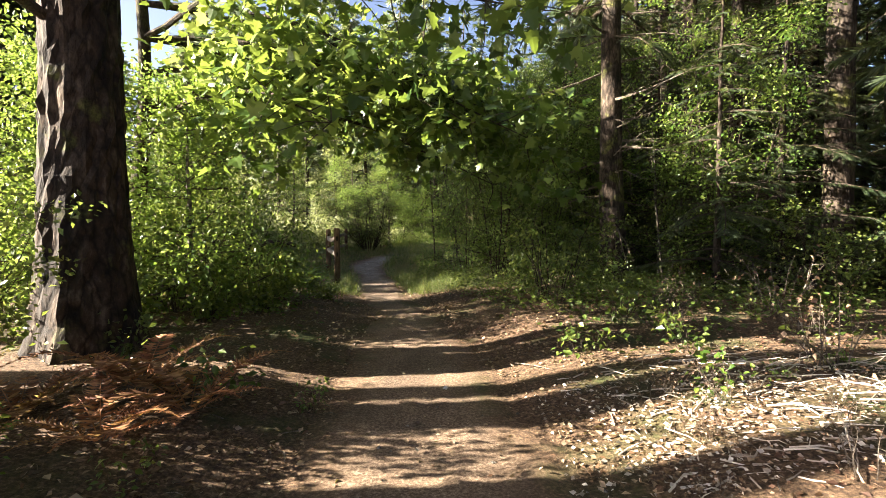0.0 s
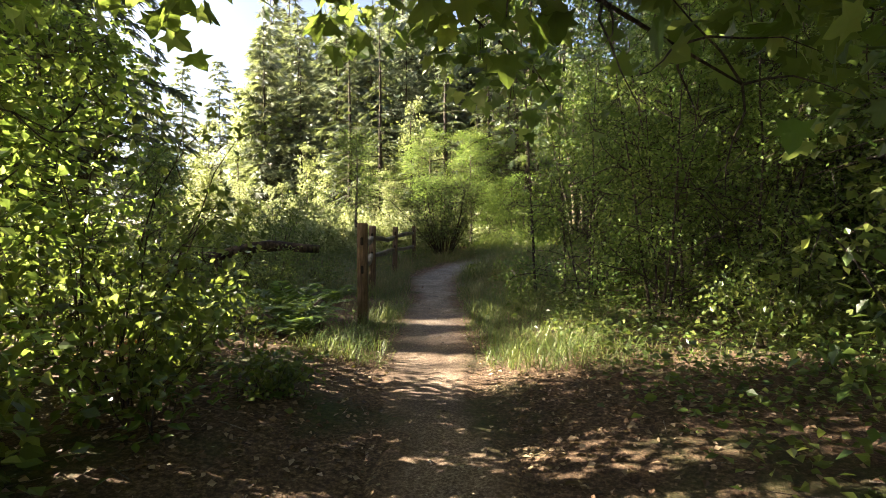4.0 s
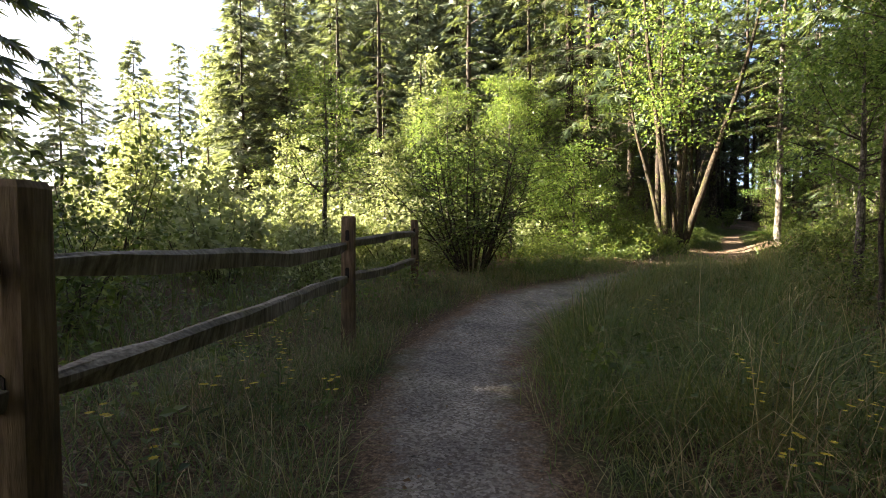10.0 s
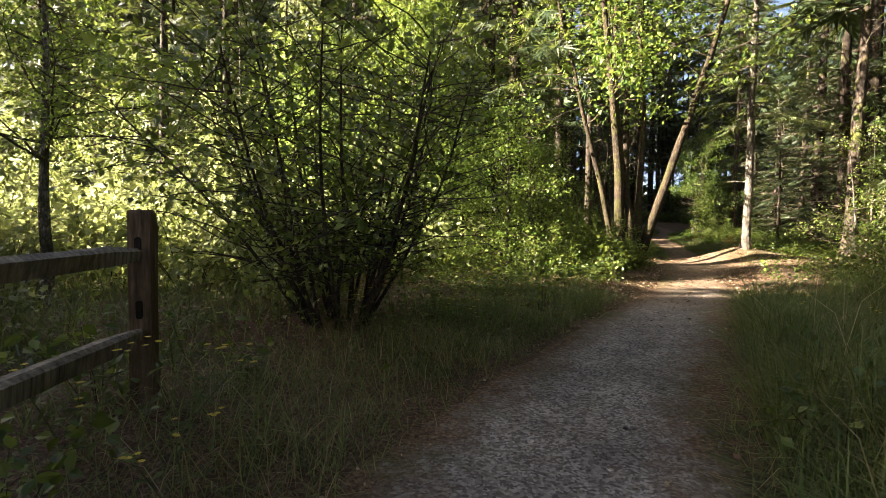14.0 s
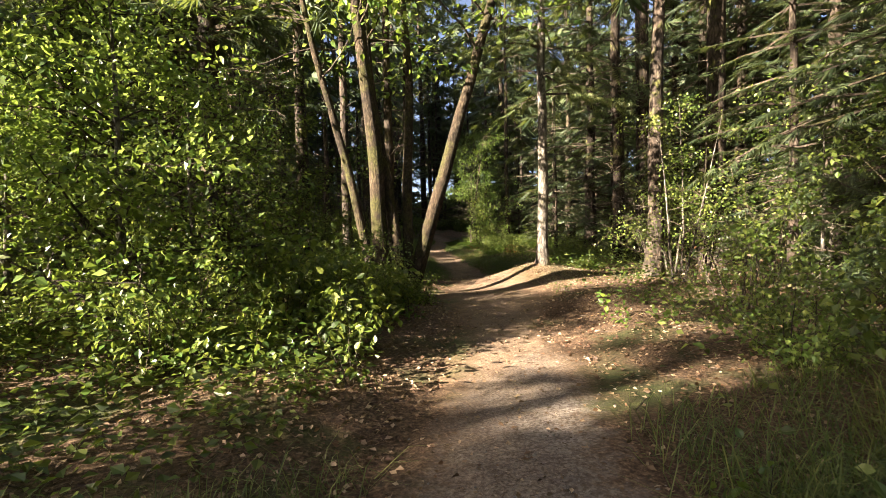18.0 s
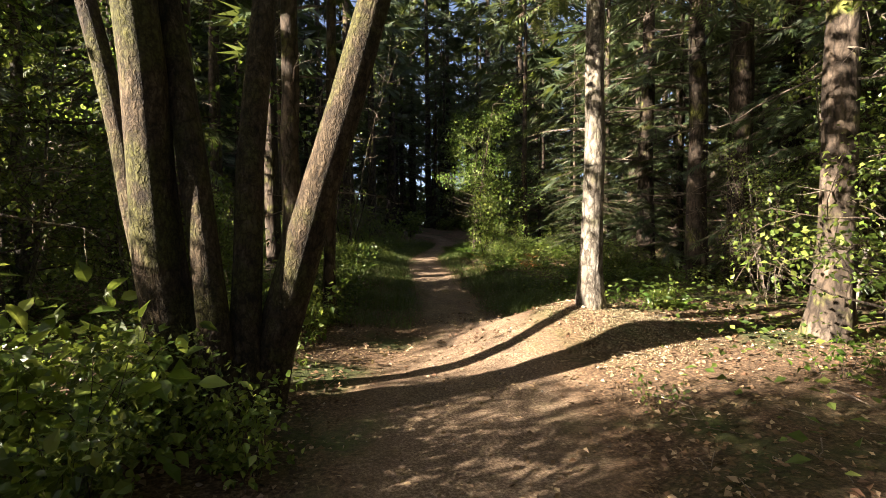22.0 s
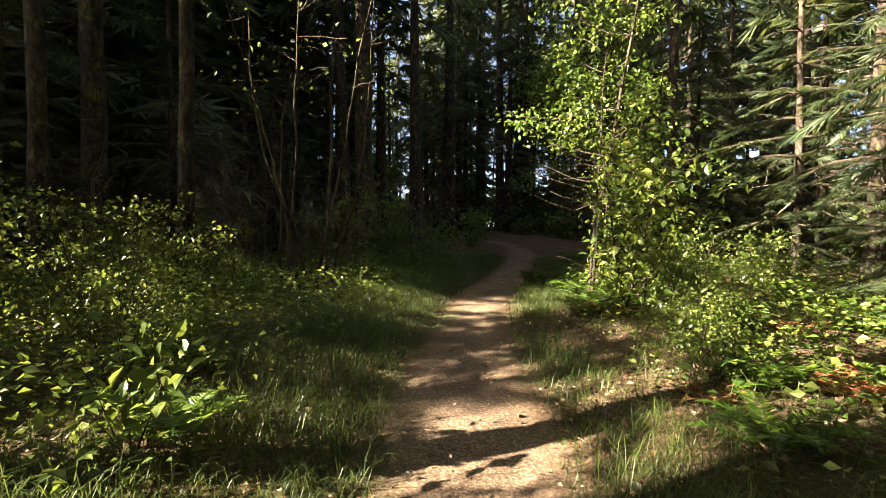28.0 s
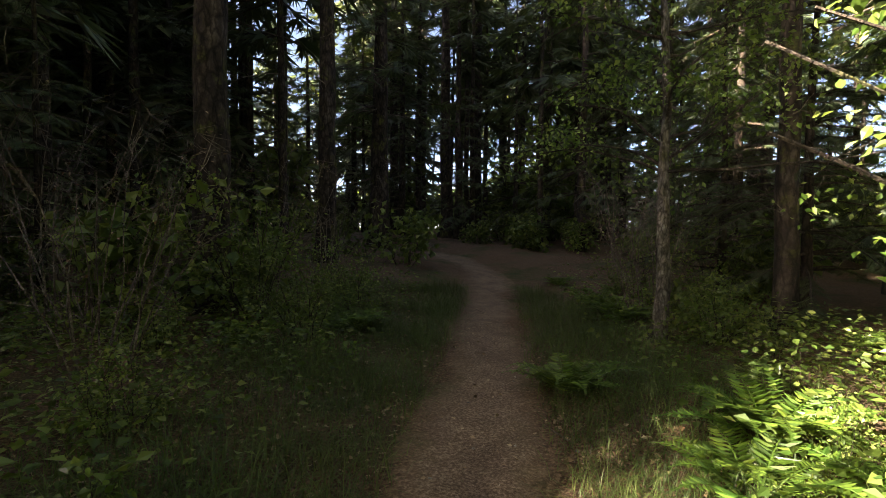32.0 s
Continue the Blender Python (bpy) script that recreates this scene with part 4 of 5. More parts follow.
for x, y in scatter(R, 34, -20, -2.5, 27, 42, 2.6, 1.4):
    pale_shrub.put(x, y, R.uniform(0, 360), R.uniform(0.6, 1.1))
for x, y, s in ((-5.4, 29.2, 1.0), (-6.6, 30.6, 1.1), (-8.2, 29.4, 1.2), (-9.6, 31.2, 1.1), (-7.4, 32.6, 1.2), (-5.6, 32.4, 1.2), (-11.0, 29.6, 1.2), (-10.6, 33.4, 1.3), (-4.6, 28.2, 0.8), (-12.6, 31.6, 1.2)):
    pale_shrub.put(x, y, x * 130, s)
for x, y, s in ((-2.6, 8.6, 1.0), (-2.5, 10.3, 0.9), (-3.6, 10.0, 1.1), (-3.8, 7.8, 0.9), (-5.2, 8.6, 1.1), (-4.6, 11.5, 0.9), (-6.4, 6.6, 1.0)):
    shrub.put(x, y, R.uniform(0, 360), s)
for x, y in scatter(R, 46, 2.0, 9, 9, 31, 2.0, 1.0):
    shrub.put(x, y, R.uniform(0, 360), R.uniform(0.45, 1.0))
for x, y in scatter(R, 40, -6, 13, 38, 54, 1.7, 1.1):
    shrub.put(x, y, R.uniform(0, 360), R.uniform(0.35, 0.8) * (0.4 if 8 < x < 10 and 45 < y < 47 else 1))   # low beside the ferns
for x, y in scatter(R, 13, -4, 2.2, 30.8, 35, 1.3, 0.8):
    shrub.put(x, y, R.uniform(0, 360), R.uniform(0.4, 0.62))

for x, y in scatter(R, 46, -16, 34, 62, 88, 3, 2.2) + scatter(R, 34, 20, 36, 0, 62, 3, 2.0):
    far_shrub.put(x, y, R.uniform(0, 360), R.uniform(1.5, 2.6))
for k in range(22):
    far_shrub.put(-20 + 3.1 * k, 92 + 4 * math.sin(k * 2.3), k * 77, 3.2 + 0.8 * math.sin(k * 1.7))
for x, y in scatter(R, 44, -4, 22, 50, 62, 1.6, 1.2):
    far_shrub.put(x, y, R.uniform(0, 360), R.uniform(0.5, 1.0))
dead_bush = Kind(*[bush("dead_brush", "bare dry grey brush at the edge of the path", h, w, s, 12, 1, 0.05, mat=M_LITTER, twig=M_DEAD, r=0.007) for h, w, s in ((0.8, 1.3, 68), (0.6, 1.0, 69), (1.0, 1.4, 70))])
for x, y, s in ((4.0, 6.0, 0.9), (4.6, 7.2, 1.0), (3.4, 7.8, 0.7), (5.2, 8.6, 1.2), (3.9, 9.2, 1.0), (2.6, 9.6, 0.7), (4.4, 5.0, 0.8), (3.0, 11.0, 0.8), (1.9, 16.4, 0.8), (2.2, 18.0, 1.0), (2.9, 19.4, 1.0), (5.4, 30.6, 1.0), (6.3, 31.8, 1.1), (5.0, 29.2, 0.8), (7.2, 33.0, 1.0), (3.4, 26.8, 0.8), (1.6, 20.6, 1.0), (2.4, 21.6, 1.2), (3.2, 22.6, 1.2), (1.9, 19.4, 1.0), (4.4, 27.8, 0.9)):
    dead_bush.put(x, y, R.uniform(0, 360), s)

dead_thicket = Kind(*[bush("dead_thicket", "tangle of bare grey twigs under the firs", h, w, s, 16, 1, 0.03, mat=M_LITTER, twig=M_DEAD, r=0.011, twigs=7) for h, w, s in ((2.4, 2.4, 71), (2.9, 2.2, 72))])
for x, y, s in ((5.2, 48.6, 0.9), (3.6, 48.0, 1.0), (4.4, 50.4, 1.1), (2.4, 49.6, 1.1), (6.2, 51.6, 1.0), (1.0, 47.2, 0.9), (0.4, 50.4, 1.2), (3.0, 52.4, 1.2), (5.0, 53.6, 1.1), (-1.6, 47.6, 1.1), (7.4, 54.6, 0.9), (12.6, 50.6, 0.9), (13.4, 53.0, 1.0), (10.9, 49.4, 0.8), (0.2, 40.6, 0.8), (-1.4, 41.4, 1.0), (1.2, 42.4, 0.7), (-2.6, 39.8, 1.0), (-3.6, 37.6, 0.9), (9.6, 36.6, 0.8), (10.8, 35.4, 0.9), (9.0, 34.4, 0.6), (11.2, 38.4, 0.9)):
    dead_thicket.put(x, y, x * 170 + y * 61, s)
herb = Kind(*[bush("herb_plant", "low leafy plant at the edge of the path", h, w, s, 5, 4, z * 1.0, shape=LEAF6, clump=0.13, r=0.004, mat=m, bare=0.15, twigs=2) for h, w, s, z, m in ((0.45, 0.5, 161, 0.06, M_LEAF), (0.32, 0.45, 162, 0.05, M_FERN), (0.6, 0.5, 163, 0.07, M_LEAF), (0.38, 0.5, 164, 0.055, M_FERN))])
for x, y in scatter(R, 44, -4, 5.5, 5.5, 14, 1.1, 0.4) + scatter(R, 40, -5, 3, 14, 28, 0.9, 0.4) + scatter(R, 60, -2, 8, 27, 38, 0.95, 0.35) + scatter(R, 70, 2, 12, 38.5, 52, 1.3, 0.4):
    herb.put(x, y, R.uniform(0, 360), R.uniform(0.6, 1.3))
for x, y in ((4.3, 17.4), (5.6, 16.4), (5.4, 10.6), (4.2, 16.2), (6.0, 14.6), (5.2, 18.8), (7.0, 11.5), (6.6, 25.0), (7.0, 29.0), (8.4, 32.2), (8.2, 27.2), (5.6, 22.4), (10.0, 41.4), (11.4, 43.6), (12.9, 48.8), (12.6, 46), (11.5, 40.2), (13.5, 43.5), (12.8, 50), (1.6, 50.5), (0.3, 48.2), (-1.2, 50.0), (3.4, 52.5), (-0.5, 53.5)):
    near_fir.put(x, y, R.uniform(0, 360), R.uniform(0.7, 1.1))

# ferns
ferns = Kind(*[fern("sword_fern", "green sword fern with arching fronds", s, n, ln) for s, n, ln in ((71, 16, 0.85), (72, 13, 0.7), (73, 18, 0.95))])
for x, y, s in ((-2.45, 12.9, 1.35), (-3.0, 13.7, 1.2), (-2.0, 12.2, 0.9), (-3.3, 12.7, 1.0), (-4.2, 13.3, 1.1), (-2.7, 14.6, 0.8), (7.6, 36.4, 0.6), (8.9, 43.2, 0.9), (8.4, 44.4, 0.8), (8.3, 45.0, 0.8), (9.2, 46.4, 1.0), (8.6, 47.6, 0.9), (7.2, 41.0, 0.7)):
    ferns.put(x, y, R.uniform(0, 360), s)
for x, y, s in ((8.5, 45.9, 1.0), (8.9, 45.4, 0.9), (9.1, 46.3, 1.0)):
    ferns.put(x, y, x * 500, s)
for x, y in scatter(R, 34, 3.5, 13, 38, 54, 1.3, 0.8):
    ferns.put(x, y, R.uniform(0, 360), R.uniform(0.6, 1.0))

for x, y, s in ((2.0, 43.5, 0.75), (7.5, 41.8, 0.32), (7.9, 42.4, 0.4), (8.4, 43.0, 0.45), (3.0, 44.6, 0.7), (1.2, 45.0, 0.8), (3.5, 43.0, 0.5), (2.2, 46.2, 0.7), (3.8, 45.6, 0.45), (2.6, 42.0, 0.6), (0.6, 43.2, 0.8), (3.1, 38.1, 0.65), (1.8, 37.4, 0.6), (-3.7, 14.5, 0.5), (-4.4, 15.3, 0.6), (-4.9, 13.9, 0.6), (-3.9, 16.6, 0.45), (-5.6, 15.8, 0.7), (-5.4, 12.9, 0.6)):
    shrub.put(x, y, R.uniform(0, 360), s)
dead_fern = Kind(fern("dead_bracken", "withered orange-brown bracken on the ground", 74, 13, 0.7, M_BRACKEN, 0.8), fern("dead_bracken", "withered orange-brown bracken on the ground", 75, 11, 0.6, M_BRACKEN, 0.9))
for x, y, s in ((-1.05, 5.5, 1.25), (-0.55, 5.2, 1.15), (-1.5, 5.0, 1.0), (-0.75, 4.7, 0.9), (8.2, 41.4, 0.8), (8.9, 42.6, 0.8), (8.0, 43.9, 0.7), (7.3, 41.6, 0.5), (-2.9, 11.0, 0.8)):
    dead_fern.put(x, y, R.uniform(0, 360), s)
for x, y, s in ((-0.7, 3.7, 0.7), (-0.9, 4.0, 0.8), (-0.35, 4.3, 0.6), (-1.2, 4.4, 0.9), (0.1, 5.6, 0.5), (2.8, 5.4, 0.35), (3.4, 5.7, 0.4), (2.4, 6.9, 0.5), (3.9, 4.6, 0.8)):
    herb.put(x, y, R.uniform(0, 360), s)
for x, y, s in ((3.0, 4.4, 0.5), (2.6, 4.9, 0.45), (3.6, 4.0, 0.5), (3.3, 5.0, 0.4), (2.3, 4.4, 0.3), (2.9, 5.3, 0.4), (3.9, 5.1, 0.45), (3.5, 4.6, 0.4), (2.5, 5.6, 0.35), (4.3, 4.3, 0.6)):
    dead_bush.put(x, y, R.uniform(0, 360), s)
# unseen shrubs, added only to cast shade on the left foreground
for x, y, s in ((-2.5, 4.5, 0.75), (-2.3, 3.8, 0.7), (-2.4, 5.2, 0.65), (-2.2, 3.1, 0.7), (-2.9, 4.1, 0.8), (-3.0, 4.9, 0.8)):
    shrub.put(x, y, x * 90, s)

# ---------------------------------------------------------------- fence
POSTS = [(-1.70, 13.36), (-2.83, 16.69), (-3.48, 20.12), (-4.06, 24.05)]
TOPS = [1.215, 1.185, 1.165, 1.185]

RAILS = [((0.995, 0.955), (0.63, 0.61)), ((0.95, 0.88), (0.595, 0.56)), ((0.905, 0.935), (0.565, 0.48))]   # heights at the two ends, upper and lower


def fence():
    rng = np.random.default_rng(81)
    ob = thing("split_rail_fence", "weathered split rail fence with square posts beside the path", "fence")
    for (x, y), top in zip(POSTS, TOPS):
        out = Build()
        z0 = float(height([x], [y])[0])
        zs = np.array([-0.2, 0.3, 0.62, 1.0, top - z0 - 0.02, top - z0])
        w = np.array([0.070, 0.069, 0.067, 0.068, 0.067, 0.058])
        ring = []
        for k in range(12):
            a = 2 * np.pi * k / 12 + 0.26
            c, s = np.cos(a), np.sin(a)
            q = (abs(c) ** 5 + abs(s) ** 5) ** -0.2
            ring.append((c * q, s * q))
        ring = np.array(ring)
        v = np.concatenate([np.concatenate([ring * ww * (1 + 0.03 * rng.normal(size=(12, 1))), np.full((12, 1), zz)], 1) for zz, ww in zip(zs, w)])
        f = [(k * 12 + j, k * 12 + (j + 1) % 12, (k + 1) * 12 + (j + 1) % 12, (k + 1) * 12 + j) for k in range(5) for j in range(12)]
        out.add(v, f)
        out.add(v[-12:], [(0, j, j + 1) for j in range(1, 11)])
        o = part("post", out, M_POST, ob)
        o.matrix_basis = pose(x, y, z0, rng.normal() * 0.8, rng.normal() * 0.8, 16)
        # the posts are solid: near-black pieces paint the shade inside the slots
        for zc in (0.62 - z0, 0.98 - z0):
            hole = Build()
            hv = [(dx * 0.018, -0.0715 - dy, zc + dz * 0.052) for dy in (0.0, -0.012) for dx, dz in ((-1, -0.8), (-0.5, -1), (0.5, -1), (1, -0.8), (1, 0.8), (0.5, 1), (-0.5, 1), (-1, 0.8))]
            hole.add(hv, [(0, k, k + 1) for k in range(1, 7)])
            hole.add(hv, [(k, (k + 1) % 8, 8 + (k + 1) % 8, 8 + k) for k in range(8)])
            h_ = part("slot", hole, M_SLOT, ob, "empty rail slot, its inner shade given as dark colour")
            h_.matrix_basis = o.matrix_basis
    for (x0, y0), (x1, y1) in zip(POSTS[:-1], POSTS[1:]):
        for ra, rb in RAILS[POSTS.index((x0, y0))]:
            out = Build()
            n = 12
            t = np.linspace(0.0, 1.0, n)
            wob = np.cumsum(rng.normal(size=n)) * 0.008
            p = np.stack([x0 + (x1 - x0) * t, y0 + (y1 - y0) * t, ra + (rb - ra) * t + wob * np.sin(t * np.pi) - 0.02 * np.sin(t * np.pi)], -1)
            d = unit(np.array([x1 - x0, y1 - y0, 0]))
            sd = np.array([d[1], -d[0], 0])
            sec = np.array([(-0.040, -0.045), (0.036, -0.050), (0.046, 0.028), (0.020, 0.050), (-0.036, 0.042)])
            end = np.clip(np.minimum(t, 1 - t) * 9 + 0.55, 0, 1)
            v = p[:, None] + sd * (sec[None, :, :1] * (end[:, None, None] * (1 + 0.12 * rng.normal(size=(n, 5, 1))))) + np.array([0, 0, 1.0]) * (sec[None, :, 1:] * (end[:, None, None] * (1 + 0.10 * rng.normal(size=(n, 5, 1)))))
            f = [(k * 5 + j, k * 5 + (j + 1) % 5, (k + 1) * 5 + (j + 1) % 5, (k + 1) * 5 + j) for k in range(n - 1) for j in range(5)]
            out.add(v.reshape(-1, 3), f)
            part("rail", out, M_RAIL, ob)
    return ob


fence()

# ---------------------------------------------------------------- single trees beside the path


def ground_z(x, y):
    return float(height([x], [y])[0])


def big_trunk():
    ob = thing("douglas_fir", "massive old fir with deeply furrowed dark bark", "tree")
    rng = np.random.default_rng(91)
    line = trunk_line(22, rng, 0.004, (0.004, 0.0), 26)
    rad = trunk_radii(line, 0.325, 1.5, 0.3)
    out = Build()
    sides = 44
    ang = np.linspace(0, 2 * np.pi, sides, endpoint=False)
    zz = np.concatenate([np.linspace(-0.15, 6, 60), np.linspace(6.5, 22, 14)])
    cx, cy, rr = (np.interp(zz, line[:, 2], q) for q in (line[:, 0], line[:, 1], rad))
    ridge = np.sign(np.sin(ang[None] * 13 + 1.2 * np.sin(zz[:, None] * 2.1) + 0.8 * np.sin(zz[:, None] * 5.3 + ang[None] * 3))) * 0.5
    ridge = ridge + 0.6 * rng.normal(size=ridge.shape)
    root = 1 + 0.16 * np.exp(-np.clip(zz, 0, 9)[:, None] / 0.45) * np.cos(ang[None] * 5 + 0.6)
    r = (rr[:, None] + 0.016 * ridge) * root
    v = np.stack([cx[:, None] + r * np.cos(ang), cy[:, None] + r * np.sin(ang), np.repeat(zz[:, None], sides, 1)], -1)
    i, j = np.meshgrid(np.arange(len(zz) - 1), np.arange(sides), indexing="ij")
    out.add(v.reshape(-1, 3), np.stack([i * sides + j, i * sides + (j + 1) % sides, (i + 1) * sides + (j + 1) % sides, (i + 1) * sides + j], -1).reshape(-1, 4))
    part("trunk", out, M_OLD_BARK, ob)
    for z, way, ln in ((2.95, (-0.3, -0.95, 0.35), 2.2), (3.4, (0.8, -0.6, 0.2), 1.3), (4.4, (-0.9, 0.2, 0.1), 1.5), (5.2, (0.5, 0.8, 0.2), 1.6), (6.1, (0.9, 0.1, 0.3), 1.8)):
        q = bend((0.25 * way[0], 0.25 * way[1], z), way, ln, 8, rng, 0.12, -0.02)
        part("bough", tube(Build(), q, np.linspace(0.05, 0.012, 9), 8, 0.08, rng), M_MOSS_BARK, ob, "crooked mossy bough")
    ob.matrix_basis = put(ob, -2.2, 6.5, 0, 1, 0.1)
    return ob


big_trunk()

right_fir = conifer("old_fir", "fir with a bare dead-limbed trunk beside the path", 19, 0.25, 5.0, 2.8, 92, 22, 5, 0.7, 46, lean=(-0.03, -0.01), low_reach=2.6, sprays=8, single=True)
right_fir.matrix_basis = put(right_fir, 4.35, 12.7, 40)
pole_fir = conifer("slim_fir", "slim grey fir trunk with broken side limbs on the mound", 16, 0.112, 3.6, 1.9, 93, 26, 4, 0.5, 26, bark=M_GREY_BARK, needles=M_NEEDLE_PALE, sprays=8, low_reach=0.9, fine=True, single=True, shape=FEATHER)
pole_fir.matrix_basis = put(pole_fir, 5.66, 35.65, 0)
for x, y, r_, s, nm in ((-0.75, 36.9, 0.24, 94, "lichen-grey fir in the dark wood"), (-1.5, 37.6, 0.22, 97, "lichen-grey fir in the dark wood"), (10.6, 38.9, 0.2, 95, "old fir with long dead limbs"), (9.7, 60.5, 0.32, 96, "stout dark fir where the path bends")):
    o = conifer("wood_fir", nm, 18, r_, 4.6, 2.6, s, 18, 5, 0.7, 34, sprays=7, low_reach=1.8, single=True)
    o.matrix_basis = put(o, x, y, s * 40)
for x, y, r_, s in ((3.15, 37.3, 0.075, 98), (2.7, 37.0, 0.12, 99)):
    o = conifer("pole_fir", "thin mossy fir pole", 13, r_, 6.5, 1.6, s, 14, 4, 0.5, 16, sprays=6)
    o.matrix_basis = put(o, x, y, s * 40)


def stem_tree(name, label, x, y, stems, mat, leaf, seed, count=12, size=0.2, shape=LEAF, limb=1.6, first=0.5, clump=0.6, boughs=(), wander=0.035):
    """A tree of several given stems: each is a tuple of foot, way, length and radius."""
    rng = np.random.default_rng(seed)
    ob = thing(name, label, "tree")
    wood, green, centres = Build(), Build(), []
    for (fx, fy), (dx, dy), ln, r in stems:
        p = bend((fx, fy, -0.1), (dx, dy, 1.0), ln, 16, rng, wander, 0.02)
        rad = r * np.linspace(1.0, 0.25, 17) * (1 + 0.4 * np.exp(-np.linspace(0, ln, 17) / (2.5 * r)))
        part("stem", tube(Build(), p, rad, 14, 0.035, rng), mat, ob, smooth=True)
        for k in range(int(16 * first), 17):
            for _ in range(2):
                a = rng.uniform(0, 2 * np.pi)
                q = bend(p[k], (np.cos(a), np.sin(a), rng.uniform(-0.1, 0.7)), limb * rng.uniform(0.5, 1.2), 5, rng, 0.15, 0.0)
                tube(wood, q, np.linspace(0.25 * rad[k] + 0.004, 0.004, 6), 5, cap=False)
                centres += [q[3], q[4], q[5]]
    for k0, way, ln, lift in boughs:
        q = bend(p[k0], way, ln, 12, rng, 0.07, lift)
        part("bough", tube(Build(), q, np.linspace(0.045, 0.006, 13), 7, 0.05, rng), mat, ob)
        for k in range(3, 13):
            for _ in range(3):
                w = bend(q[k], unit(q[k] - q[k - 1] + 1.0 * rng.normal(size=3) + (0, 0, -0.35)), rng.uniform(0.35, 0.95), 4, rng, 0.15, -0.06)
                tube(wood, w, np.linspace(0.008, 0.002, 5), 4, cap=False)
                centres += [w[2], w[4]]
    centres = np.array(centres)
    low = (off_path(centres[:, 0] + x, centres[:, 1] + y) < 1.5) & (centres[:, 2] < 2.0)   # the way is kept clear at head height
    clump_leaves(green, rng, centres[~low], clump, count, size, shape)
    tagged(part("brushwood", wood, M_TWIG, ob), kind="stuff")
    part("crown", green, leaf, ob)
    ob.matrix_basis = put(ob, x, y)
    return ob


stem_tree("mossy_maple", "old maple of several leaning stems furred with moss", 2.25, 34.6,
          [((-0.28, 0.05), (-0.13, 0.0), 9, 0.15), ((-0.36, 0.3), (-0.22, 0.1), 8, 0.09), ((-0.05, -0.15), (-0.10, 0.05), 9, 0.10), ((0.0, -0.1), (0.10, 0.1), 9, 0.10), ((0.05, 0.05), (0.30, -0.08), 9, 0.135)],
          M_MOSS_BARK, M_MAPLE, 101, 22, 0.13, LEAF6, 2.2, 0.5, 0.7)
stem_tree("hazel_bush", "round many-stemmed hazel bush at the end of the fence", -3.5, 26.3,
          [((0.22 * math.cos(a), 0.22 * math.sin(a)), (0.80 * math.cos(a) * u, 0.80 * math.sin(a) * u), 2.9, 0.024) for a, u in [(k * 0.7, 0.25 + 0.75 * ((k * 37) % 10) / 10) for k in range(24)]],
          M_TWIG, M_LEAF, 102, 5, 0.075, LEAF, 0.8, 0.3, 0.28)
stem_tree("lit_sapling", "sapling with a kinked pale stem and bright leaves", 8.4, 45.15, [((0, 0), (0.02, -0.14), 4.6, 0.034), ((0.05, 0), (0.32, -0.05), 3.0, 0.018), ((-0.05, -0.05), (-0.10, -0.22), 3.4, 0.02)], M_TWIG, M_MAPLE, 103, 20, 0.064, LEAF6, 0.95, 0.4, 0.3)
stem_tree("vine_maple", "vine maple with broad bright leaves beside the ferns", 8.15, 43.8, [((0, 0), (-0.12, 0.05), 1.9, 0.02), ((0.08, 0), (0.3, 0.1), 1.8, 0.018), ((0, 0.1), (0.05, -0.25), 1.5, 0.016)], M_TWIG, M_LEAF, 109, 9, 0.095, LEAF6, 0.7, 0.3, 0.28)
stem_tree("bare_stems", "clump of thin bare stems in the undergrowth", 4.65, 46.2, [((0.1 * k - 0.3, 0.05 * k), (0.05 * (k - 3), 0.02 * k), 5.0 + 0.3 * k, 0.018 + 0.007 * (k % 3)) for k in range(7)], M_FIR_BARK, M_LEAF, 104, 1, 0.08, LEAF, 0.8, 0.5, 0.4, wander=0.075)
stem_tree("overhanging_maple", "maple whose leafy boughs hang over the path", -3.6, 9.2, [((0, 0), (0.05, -0.05), 8.0, 0.13)], M_MOSS_BARK, M_MAPLE, 105, 9, 0.165, MAPLE_LEAF, 1.6, 0.8, 0.5,
          boughs=((6, (1, -0.10, 0.35), 6.5, -0.045), (7, (1, 0.25, 0.25), 6.5, -0.035), (8, (1, -0.35, 0.15), 6.0, -0.03), (8, (0.8, 0.6, 0.2), 5.5, -0.03), (9, (1, 0.05, 0.1), 6.0, -0.03), (5, (1, -0.55, 0.45), 4.2, -0.06), (6, (0.9, 0.45, 0.3), 6.0, -0.045), (9, (1, 0.4, -0.02), 6.5, -0.02), (8, (1, 0.0, 0.05), 5.0, -0.06), (6, (1, 0.05, 0.12), 5.0, -0.03), (7, (1, 0.2, 0.0), 5.5, -0.02)))
for x, y, dx, dy, ln, s in ((0.4, 16.3, -0.10, 0.12, 5.5, 106), (1.0, 18.8, -0.12, 0.05, 6.0, 107), (1.6, 21.5, -0.05, 0.0, 6.0, 108)):
    stem_tree("maple_sapling", "thin dark maple sapling leaning over the grass", x, y, [((0, 0), (dx, dy), ln, 0.028)], M_TWIG, M_MAPLE, s, 18, 0.075, LEAF6, 1.2, 0.45, 0.4)


